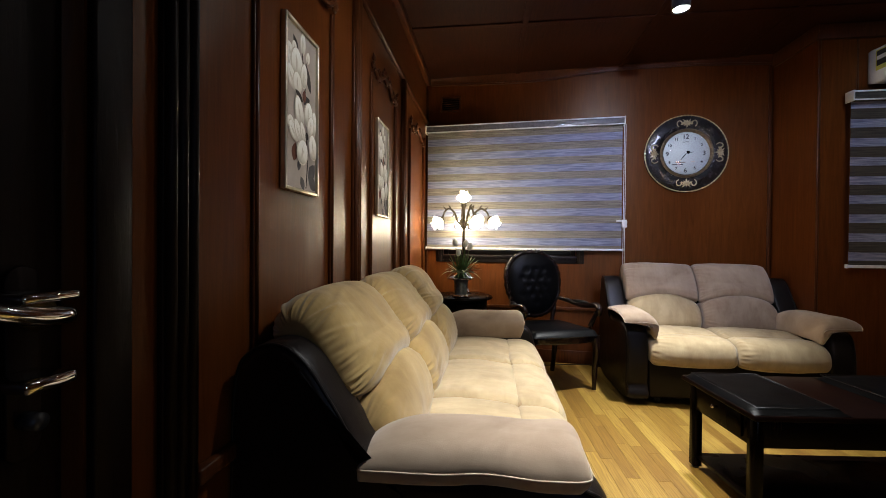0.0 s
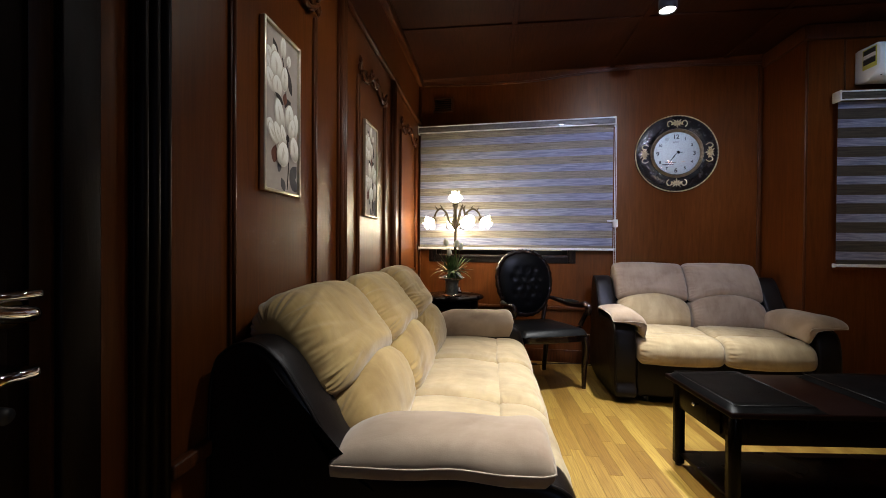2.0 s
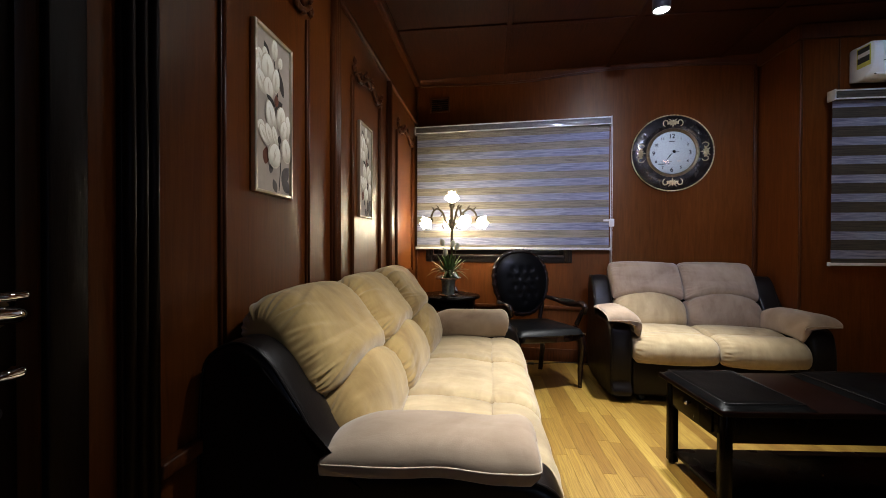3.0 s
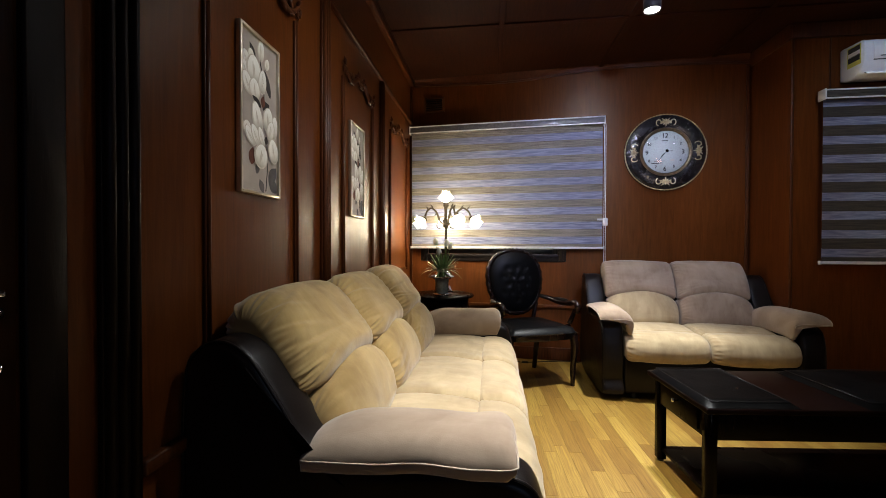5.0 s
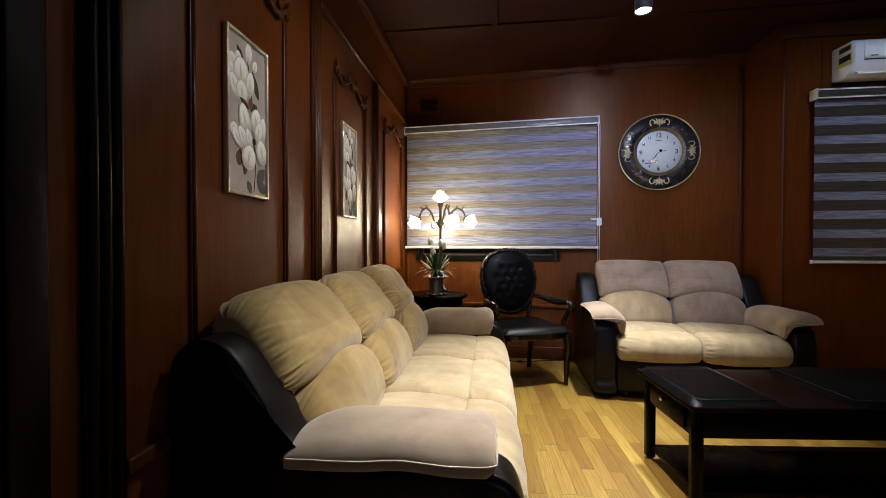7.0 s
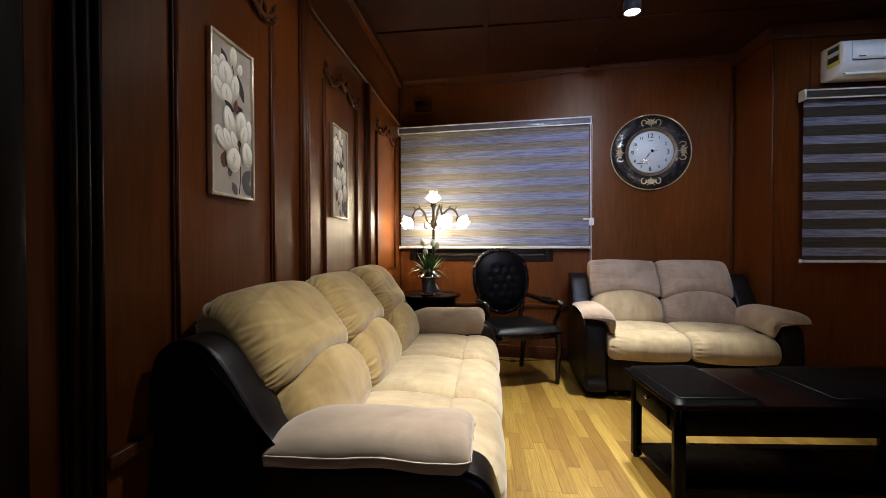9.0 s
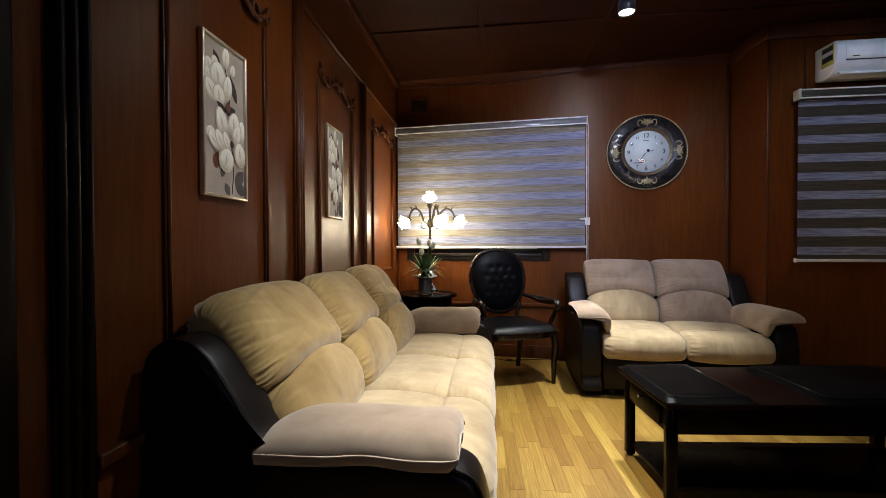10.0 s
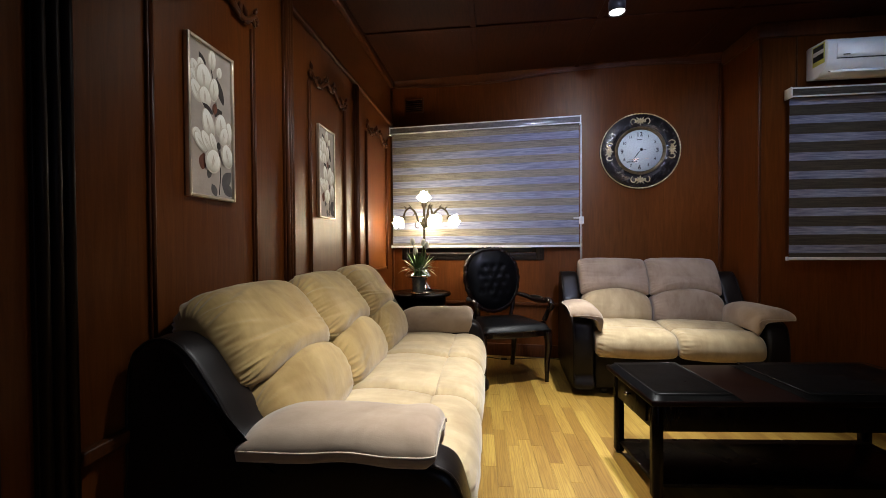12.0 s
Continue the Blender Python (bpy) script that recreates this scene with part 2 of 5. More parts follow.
M_LEAF = plain("green_leaf", (0.045, 0.10, 0.025), 0.45, 0.0, 0.35, 40)
M_TULIP = plain("white_tulip", (0.50, 0.53, 0.46), 0.6, 0.0, 0.1, 40)
M_VASE = plain("grey_glass_vase", (0.10, 0.12, 0.12), 0.12, 0.35, 0.3, 50, 0.3, 0.5)
M_BAND = fabric("tan_blind_cloth", (0.085, 0.074, 0.060), (0.41, 0.37, 0.30), 0.12, 0.0, (1.3, 1, 120), 0.3)
M_SHEER = fabric("sheer_blind_cloth", (0.24, 0.26, 0.41), (0.43, 0.46, 0.62), 0.30, 0.0, (2, 1, 40), 0.8)
M_CASSETTE = plain("glossy_grey_cassette", (0.16, 0.15, 0.155), 0.16, 0.0, 0.25, 60, 0.05, 0.6)
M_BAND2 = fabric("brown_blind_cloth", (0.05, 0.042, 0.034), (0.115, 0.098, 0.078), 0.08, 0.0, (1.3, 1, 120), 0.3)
M_WINDOW = wood("dark_window_frame", (0.006, 0.005, 0.0055), (0.015, 0.010, 0.009), 0.3, coat=0.1)
M_GLASS = glass_mat("window_glass")
M_DOOR_AND_SHADE = wood("dark_door_and_shade", (0.005, 0.002, 0.001), (0.011, 0.0045, 0.002), 0.45, coat=0.0, gloss=0.15)
M_CABLE = plain("black_cable", (0.012, 0.012, 0.012), 0.5)


# ---- mesh helpers ----
def part(name, bm, mat, parent=None, label="", smooth=True, m=None):
    me = bpy.data.meshes.new(name)
    bmesh.ops.recalc_face_normals(bm, faces=bm.faces)
    for f in bm.faces:
        f.smooth = smooth
    bm.to_mesh(me)
    bm.free()
    me.materials.append(mat)
    ob = new(name, me)
    if parent is not None:
        ob.parent = parent
    if m is not None:
        ob.matrix_basis = m
    if label:
        ob["label"] = label
    return ob


def thing(name, m, label, category, group="", kind=""):
    ob = new(name)
    ob.empty_display_size = 0.1
    ob.matrix_basis = m
    return tagged(ob, label, category, group, kind)


def structure(name, bm, mat, label, category, smooth=False, m=None):
    return tagged(part(name, bm, mat, None, "", smooth, m), label, category, kind="structure")


def add_box(bm, x0, x1, y0, y1, z0, z1, bevel=0.0, seg=2):
    vs = [bm.verts.new((x, y, z)) for x in (x0, x1) for y in (y0, y1) for z in (z0, z1)]
    fs = [bm.faces.new([vs[i] for i in q]) for q in ((0, 1, 3, 2), (4, 6, 7, 5), (0, 4, 5, 1), (2, 3, 7, 6), (0, 2, 6, 4), (1, 5, 7, 3))]
    if bevel:
        es = list({e for f in fs for e in f.edges})
        bmesh.ops.bevel(bm, geom=es, offset=bevel, segments=seg, profile=0.5, affect="EDGES")
    return bm


def box(*a, **k):
    return add_box(bmesh.new(), *a, **k)


def spline(pts, n, closed=False):
    """Catmull-Rom through the points, n samples per span."""
    pts = [Vector(p) for p in pts]
    k = len(pts)
    out = []
    for i in range(k if closed else k - 1):
        if closed:
            p0, p1, p2, p3 = (pts[(i + j) % k] for j in (-1, 0, 1, 2))
        else:
            p0, p1, p2, p3 = pts[max(i - 1, 0)], pts[i], pts[i + 1], pts[min(i + 2, k - 1)]
        for j in range(n):
            t = j / n
            out.append(0.5 * ((2 * p1) + (p2 - p0) * t + (2 * p0 - 5 * p1 + 4 * p2 - p3) * t * t + (3 * p1 - p0 - 3 * p2 + p3) * t ** 3))
    if not closed:
        out.append(pts[-1])
    return out


def skin(bm, rings, closed_loop=True, closed_path=False, caps=True):
    made = [[bm.verts.new(p) for p in r] for r in rings]
    k = len(made[0])
    pairs = list(zip(made, made[1:])) + ([(made[-1], made[0])] if closed_path else [])
    for a, b in pairs:
        for i in range(k if closed_loop else k - 1):
            j = (i + 1) % k
            bm.faces.new((a[i], a[j], b[j], b[i]))
    if caps and not closed_path:
        for r in (made[0], made[-1]):
            c = bm.verts.new(sum((v.co for v in r), Vector()) / k)
            for i in range(k):
                bm.faces.new((r[i], r[(i + 1) % k], c))
    return bm


def add_tube(bm, pts, r, seg=8, closed=False, flat=1.0, across=None):
    """A round bar along pts; r is a number or a function of 0..1."""
    pts = [Vector(p) for p in pts]
    n = len(pts)
    rings = []
    up = Vector((0, 0, 1))
    for i, p in enumerate(pts):
        a = pts[(i - 1) % n] if closed or i else p
        b = pts[(i + 1) % n] if closed or i < n - 1 else p
        d = (b - a).normalized()
        ref = Vector(across) if across else up if abs(d.dot(up)) < 0.95 else Vector((1, 0, 0))
        u = d.cross(ref).normalized()
        w = u.cross(d)
        rr = r(i / max(1, n - 1)) if callable(r) else r
        rings.append([p + rr * (math.cos(t) * u + flat * math.sin(t) * w) for t in (2 * math.pi * j / seg for j in range(seg))])
    return skin(bm, rings, True, closed, True)


def tube(*a, **k):
    return add_tube(bmesh.new(), *a, **k)


def add_lathe(bm, profile, seg=32, centre=(0, 0, 0), ripple=None, ring_shape=False):
    """Turned shape from (radius, height) pairs; ripple(angle, share) scales the radius."""
    c = Vector(centre)
    k = len(profile)
    rings = []
    for i, (r, z) in enumerate(profile):
        ring = []
        for j in range(seg):
            a = 2 * math.pi * j / seg
            s = ripple(a, i / (k - 1)) if ripple else 1.0
            ring.append(c + Vector((max(r, 1e-4) * s * math.cos(a), max(r, 1e-4) * s * math.sin(a), z)))
        rings.append(ring)
    return skin(bm, rings, closed_path=ring_shape)


def lathe(*a, **k):
    return add_lathe(bmesh.new(), *a, **k)


def add_extrude(bm, outline, h0, h1, axis="z", bevel=0.0, seg=2):
    """A flat outline (pairs) pulled from h0 to h1 along an axis."""
    def at(p, h):
        return {"z": (p[0], p[1], h), "y": (p[0], h, p[1]), "x": (h, p[0], p[1])}[axis]
    lo = [bm.verts.new(at(p, h0)) for p in outline]
    hi = [bm.verts.new(at(p, h1)) for p in outline]
    k = len(outline)
    fs = [bm.faces.new(lo[::-1]), bm.faces.new(hi)]
    rim = [e for f in fs for e in f.edges]
    for i in range(k):
        j = (i + 1) % k
        bm.faces.new((lo[i], lo[j], hi[j], hi[i]))
    if bevel:
        bmesh.ops.bevel(bm, geom=rim, offset=bevel, segments=seg, profile=0.5, affect="EDGES")
    return bm


def extrude(*a, **k):
    return add_extrude(bmesh.new(), *a, **k)


def folds_for(seed, length, count):
    """Gathers along a sewn end: place on the outline, reach, height, width and slant of each."""
    r = random.Random(int(seed * 100) + 17)
    return [(length * (i + r.uniform(0.1, 0.9)) / count, r.choice((0.04, 0.06, 0.09, 0.14)) * r.uniform(0.7, 1.2), r.uniform(0.35, 1.0), r.uniform(0.005, 0.009), r.uniform(-0.35, 0.35)) for i in range(count)]


def cushion(loop, x0, x1, radius, crown=0.02, pucker=0.006, seed=0.0, spans=5, wrinkle=0.008, rows=34, arch=0.0, pivot=0.0, ease=None):
    """Stuffed pad: a closed outline of (y, z) carried from x0 to x1, with rounded, gathered ends."""
    pts = [Vector((p[0], p[1])) for p in spline([(a, b, 0) for a, b in loop], spans, True)]
    k = len(pts)
    ease = ease or radius
    area = sum(pts[i].x * pts[(i + 1) % k].y - pts[(i + 1) % k].x * pts[i].y for i in range(k))
    sgn = 1 if area > 0 else -1
    nrm = []
    for i in range(k):
        d = (pts[(i + 1) % k] - pts[i - 1]).normalized()
        nrm.append(sgn * Vector((d.y, -d.x)))
    arc = [0.0]
    for i in range(k - 1):
        arc.append(arc[-1] + (pts[i + 1] - pts[i]).length)
    ends = [folds_for(seed + e, arc[-1], max(4, int(arc[-1] / 0.023))) for e in (0, 0.5)] if pucker > 0.002 else [[], []]
    half, mid = (x1 - x0) / 2, (x0 + x1) / 2
    rings = []
    for r in range(rows + 1):
        v = math.sin(math.pi / 2 * (2 * r / rows - 1))
        dist = (1 - abs(v)) * half
        inset = 0.0
        if dist < ease:
            q = 1 - dist / ease
            inset = radius * (1 - math.sqrt(max(0.0, 1 - q * q)))
        fade = min(1.0, dist / 0.018)
        ring = []
        for i in range(k):
            gather = 0.0
            for place, reach, high, wide, slant in ends[1 if v > 0 else 0]:
                off = (arc[i] - place - slant * dist) / (wide * (1 + 4 * dist))
                if -4 < off < 4:
                    gather += high * math.exp(-dist / reach) * (math.exp(-off * off) - 0.8 * math.exp(-((off - 1.5) ** 2)))
            p3 = Vector((mid + v * half, pts[i].x, pts[i].y))
            puff = crown * (1 - v * v) ** 0.7 + gather * pucker * fade * (1.0 if v < 0 else 0.35)
            puff += wrinkle * noise.noise(p3 * 4.5 + Vector((seed, seed, 0))) + 0.3 * wrinkle * noise.noise(Vector((p3.x * 14, p3.y * 5, p3.z * 5 + seed)))
            o = pts[i] + nrm[i] * (puff - inset)
            lift = arch * (1 - v * v) * max(0.0, min(1.0, (o.y - pivot) / 0.12 if arch > 0 else (pivot - o.y) / 0.12))
            ring.append(Vector((mid + v * half, o.x, o.y + abs(lift))))
        rings.append(ring)
    return skin(bmesh.new(), rings)


# ---- the room ----
WX, WY, WANG = -0.665, 4.327, -4.5      # corner of the west and the north wall, and the north wall's turn
NORTH = pose(WX, WY, 0, 0, 0, WANG)
ROOM_H = 2.97
EAST_X, JOG_X, JOG_Y = 4.6, 2.632, 3.555
JOG_S = 3.296

# west wall with the door's opening
bm = bmesh.new()
add_box(bm, WX - 0.15, WX, 0.62, 4.6, 0, ROOM_H + 0.1)
add_box(bm, WX - 0.15, WX, -2.5, -0.32, 0, ROOM_H + 0.1)
add_box(bm, WX - 0.15, WX, -0.32, 0.62, 2.1, ROOM_H + 0.1)
wall_west = structure("wall_west", bm, M_WALL, "varnished mahogany panelled wall behind the long sofa", "wall")

# north wall with the window's opening
bm = bmesh.new()
for s0, s1, z0, z1 in ((-0.3, 0.2, 0, 3.07), (1.57, JOG_S, 0, 3.07), (0.2, 1.57, 0, 1.09), (0.2, 1.57, 2.3, 3.07)):
    add_box(bm, s0, s1, 0, 0.15, z0, z1)
wall_north = structure("wall_north", bm, M_WALL, "mahogany veneered wall with clock and blind", "wall", m=NORTH)

# jog and the wall with the air conditioner
bm = bmesh.new()
add_box(bm, JOG_X, JOG_X + 0.15, JOG_Y + 0.15, 4.3, 0, 3.07)
wall_jog = structure("wall_jog", bm, M_WALL, "short return of mahogany panelling", "wall")
bm = bmesh.new()
for x0, x1, z0, z1 in ((JOG_X, 2.98, 0, 3.07), (4.0, EAST_X + 0.15, 0, 3.07), (2.98, 4.0, 0, 1.15), (2.98, 4.0, 2.3, 3.07)):
    add_box(bm, x0, x1, JOG_Y, JOG_Y + 0.15, z0, z1)
wall_northeast = structure("wall_northeast", bm, M_WALL, "dark mahogany wall below the air conditioner", "wall")
wall_east = structure("wall_east", box(EAST_X, EAST_X + 0.15, -2.5, JOG_Y, 0, 3.07), M_WALL, "plain mahogany panelled wall", "wall")
bm = bmesh.new()
for x0, x1, z0, z1 in ((WX - 0.15, 1.65, 0, 3.07), (2.75, EAST_X + 0.15, 0, 3.07), (1.65, 2.75, 0, 0.9), (1.65, 2.75, 2.2, 3.07)):
    add_box(bm, x0, x1, -2.65, -2.5, z0, z1)
wall_south = structure("wall_south", bm, M_WALL, "plain mahogany panelled wall with an added window", "wall")

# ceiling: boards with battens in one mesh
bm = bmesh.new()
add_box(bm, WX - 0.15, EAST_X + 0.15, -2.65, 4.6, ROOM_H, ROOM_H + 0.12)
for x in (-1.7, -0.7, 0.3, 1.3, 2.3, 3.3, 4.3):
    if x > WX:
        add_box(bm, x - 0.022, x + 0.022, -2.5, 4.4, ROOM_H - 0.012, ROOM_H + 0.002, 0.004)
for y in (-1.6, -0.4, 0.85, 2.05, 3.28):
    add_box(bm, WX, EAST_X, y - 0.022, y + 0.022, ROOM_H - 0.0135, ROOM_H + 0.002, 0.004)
ceiling = structure("ceiling", bm, M_CEIL, "mahogany boarded ceiling with battens, shade in its colour", "ceiling")

# floor under the planks
floor = structure("floor", box(WX - 0.15, EAST_X + 0.15, -2.65, 4.6, -0.12, -0.009), M_JOINT, "honey oak laminate strip floor", "floor")


# ---- panelling trim ----
def rail(name, x0, x1, z0, z1, depth, parent_m, mat=M_TRIM, label="dark mahogany moulding", bevel=0.006):
    ob = part(name, box(x0, x1, -depth, -0.0005, z0, z1, bevel=bevel), mat, None, "", True, parent_m)
    return tagged(ob, label, "moulding", kind="structure")


WEST = pose(WX, 0, 0, 0, 0, 90)          # local x runs along +y, local -y faces the room


def fluted(name, y0, y1, m, top=ROOM_H, depth=0.034, mat=None):
    """Upright pilaster with rounded reeds and shadow grooves."""
    f = tagged(new(name), "dark reeded mahogany pilaster", "pilaster", kind="structure")
    f.matrix_basis = m
    part("backing", box(y0, y1, -0.016, -0.0005, 0.0, top, bevel=0.003), mat or M_TRIM, f)
    n = 3
    w = (y1 - y0) / n
    for i in range(n):
        c = y0 + (i + 0.5) * w
        prof = [(c + 0.40 * w * math.cos(a), -0.014 - (depth - 0.014) * math.sin(a)) for a in (math.pi * j / 8 for j in range(9))]
        part("reed", extrude(prof, 0.001, top - 0.001, "z"), mat or M_TRIM, f)
    return f


def panel_frame(y0, y1, z0, z1, m, w=0.026, d=0.022):
    """Raised moulding round a wall panel: stiles, lower rail and a bowed top rail."""
    f = tagged(new("panel_moulding"), "dark moulding framing a wall panel", "moulding", kind="structure")
    f.matrix_basis = m
    for y in (y0, y1):
        bm = bmesh.new()
        add_box(bm, y - w / 2, y + w / 2, -d * 0.55, -0.0005, z0, z1, 0.003)
        add_tube(bm, [(y, -d * 0.55, z0), (y, -d * 0.55, z1)], w * 0.3, 8)
        part("stile", bm, M_TRIM, f)
    bm = bmesh.new()
    add_box(bm, y0 + w / 2, y1 - w / 2, -d * 0.55, -0.0005, z0, z0 + w, 0.003)
    part("bottom_rail", bm, M_TRIM, f)
    return f


def garland(y0, y1, z, m):
    """Carved crest along the top of a wall panel: scrolls, stems and leaves."""
    f = tagged(new("carved_crest"), "carved dark wood scroll crest on the panelling", "carving", kind="structure")
    f.matrix_basis = m
    w = y1 - y0
    c = (y0 + y1) / 2
    for side in (-1, 1):
        pts = [(c + side * w * u, -0.018, z + dz) for u, dz in ((0.02, 0.035), (0.10, 0.045), (0.20, 0.01), (0.30, -0.02), (0.40, 0.0), (0.47, 0.035), (0.50, 0.02), (0.485, 0.0))]
        part("scroll", tube(spline(pts, 6), lambda t: 0.016 - 0.008 * t, 10), M_TRIM, f)
        for u, dz, tilt in ((0.07, 0.06, 70), (0.12, 0.03, 40), (0.16, 0.035, 110), (0.22, -0.012, -30), (0.27, 0.0, 80), (0.33, -0.035, 25), (0.36, 0.0, 120), (0.42, 0.02, -50), (0.46, 0.045, 60)):
            p = Vector((c + side * w * u, -0.02, z + dz))
            d = Vector((side * math.cos(radians(tilt)), 0, math.sin(radians(tilt))))
            part("leaf", tube([p, p + d * 0.02, p + d * 0.05], lambda t: 0.014 * math.sin(math.pi * min(0.98, t * 0.8 + 0.18)), 6, flat=0.6), M_TRIM, f)
    for k in range(5):
        a = radians(-70 + 35 * k)
        d = Vector((math.sin(a), 0, math.cos(a)))
        p = Vector((c, -0.022, z + 0.01))
        part("shell_rib", tube([p, p + 0.03 * d, p + 0.06 * d], lambda t: 0.012 * math.sin(math.pi * min(0.98, t * 0.8 + 0.18)), 6), M_TRIM, f)
    return f


# first pilaster takes the near-black door wood: its unlit shade sits in the colour
fluted("pilaster_1", 0.775, 0.872, WEST, mat=M_DOOR_AND_SHADE)
fluted("pilaster_2", 1.972, 2.05, WEST)
fluted("pilaster_3", 3.09, 3.15, WEST, top=2.484)
for y0, y1 in ((1.125, 1.70), (2.285, 2.87), (3.40, 4.08)):
    panel_frame(y0, y1, 0.72 if y0 < 3 else 0.93, 2.19, WEST)
    garland(y0 - 0.01, y1 + 0.02, 2.215, WEST)
rail("frieze_moulding", 2.052, 4.30, 2.485, 2.515, 0.03, WEST)
rail("frieze_moulding", 0.874, 1.97, 2.485, 2.515, 0.026, WEST)
for y0, y1 in ((0.874, 1.97), (2.052, 3.088), (3.152, 4.31)):
    rail("dado_rail", y0, y1, 0.60, 0.64, 0.03, WEST)
    rail("baseboard", y0, y1, 0.0, 0.12, 0.018, WEST)
rail("crown_moulding", 0.62, 4.29, 2.90, 2.967, 0.05, WEST)

# north wall: wavy cornice, dado rail, baseboard
bm = bmesh.new()
rings = []
WAVE = [(0.055, 2.905), (0.69, 2.878), (1.0, 2.873), (1.29, 2.882), (1.58, 2.908), (2.03, 2.932), (2.66, 2.922), (3.28, 2.885)]
for p in spline([(s, z, 0) for s, z in WAVE], 6):
    s, z = p.x, p.y
    rings.append([Vector((s, y, h)) for y, h in ((-0.0005, z), (-0.022, z), (-0.026, z + 0.012), (-0.018, z + 0.018), (-0.03, z + 0.045), (-0.05, ROOM_H - 0.004), (-0.0005, ROOM_H - 0.004))])
skin(bm, rings)
cornice = structure("cornice_north", bm, M_TRIM, "gently waving dark wood cornice", "cornice", m=NORTH)
rail("dado_rail", 0.035, 0.98, 0.535, 0.57, 0.024, NORTH)
rail("dado_rail", 0.98, 3.28, 0.535, 0.57, 0.024, NORTH)
rail("baseboard", 0.02, 3.28, 0.0, 0.13, 0.018, NORTH)
rail("corner_bead", 3.262, 3.292, 0.131, 2.88, 0.02, NORTH)
rail("corner_bead", 0.004, 0.03, 0.131, 2.88, 0.016, NORTH)
JOG = pose(JOG_X, 0, 0, 0, 0, -90)       # faces -x
NE = pose(0, JOG_Y, 0, 0, 0, 0)
rail("corner_bead", JOG_X - 0.008, JOG_X + 0.014, 0.0, 2.85, 0.012, NE)
rail("panel_bead", 2.905, 2.917, 2.43, 2.85, 0.008, NE)
rail("crown_moulding", JOG_X - 0.02, EAST_X, 2.85, 2.967, 0.03, NE)
rail("crown_moulding", -4.05, -3.53, 2.85, 2.967, 0.03, JOG)
rail("baseboard", JOG_X, EAST_X, 0.0, 0.13, 0.018, NE)


# ---- door ----
door = tagged(new("door_1"), "dark wooden door with chrome lever handle, shut", "door", kind="structure")
door.matrix_basis = pose(WX - 0.03, 0, 0)
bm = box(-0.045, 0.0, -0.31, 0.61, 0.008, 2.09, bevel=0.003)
leaf = part("door_leaf", bm, M_DOOR_AND_SHADE, door)
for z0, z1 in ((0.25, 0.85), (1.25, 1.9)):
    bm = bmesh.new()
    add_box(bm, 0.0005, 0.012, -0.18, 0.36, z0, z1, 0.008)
    part("raised_panel", bm, M_DOOR_AND_SHADE, door)
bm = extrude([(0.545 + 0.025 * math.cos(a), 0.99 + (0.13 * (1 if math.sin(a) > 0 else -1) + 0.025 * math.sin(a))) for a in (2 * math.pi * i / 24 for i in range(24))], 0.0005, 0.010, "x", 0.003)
plate = part("backplate", bm, M_DOOR_AND_SHADE, door, "dark backplate")
handle = part("door_handle", lathe([(0.0, 0.0), (0.026, 0.0), (0.026, 0.012), (0.012, 0.018), (0.011, 0.055), (0.0, 0.056)], 20), M_BRASS, door, "brass handle rose", m=pose(0.01, 0.56, 1.066, 0, 90, 0))
lev = tube(spline([(0.05, 0.565, 1.066), (0.075, 0.55, 1.068), (0.085, 0.50, 1.075), (0.085, 0.45, 1.088), (0.08, 0.40, 1.098)], 6), lambda t: 0.016 - 0.004 * t, 12)
part("lever", lev, M_CHROME, door)
bm = box(0.010, 0.09, 0.485, 0.565, 1.092, 1.108, bevel=0.006)
part("latch_cover", bm, M_CHROME, door)
bm = box(0.010, 0.09, 0.487, 0.56, 0.962, 0.982, bevel=0.006)
lock = part("lock_cover", bm, M_CHROME, door)
part("key_cylinder", lathe([(0.0, 0.0), (0.014, 0.0), (0.014, 0.03), (0.0, 0.032)], 16), M_DARKPLASTIC, door, "dark key cylinder", m=pose(0.01, 0.545, 0.9, 0, 90, 0))
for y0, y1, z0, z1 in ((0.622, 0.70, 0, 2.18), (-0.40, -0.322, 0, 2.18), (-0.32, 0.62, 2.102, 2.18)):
    rail("door_casing", y0, y1, z0, z1, 0.02, WEST, M_DOOR_AND_SHADE, "dark door casing")


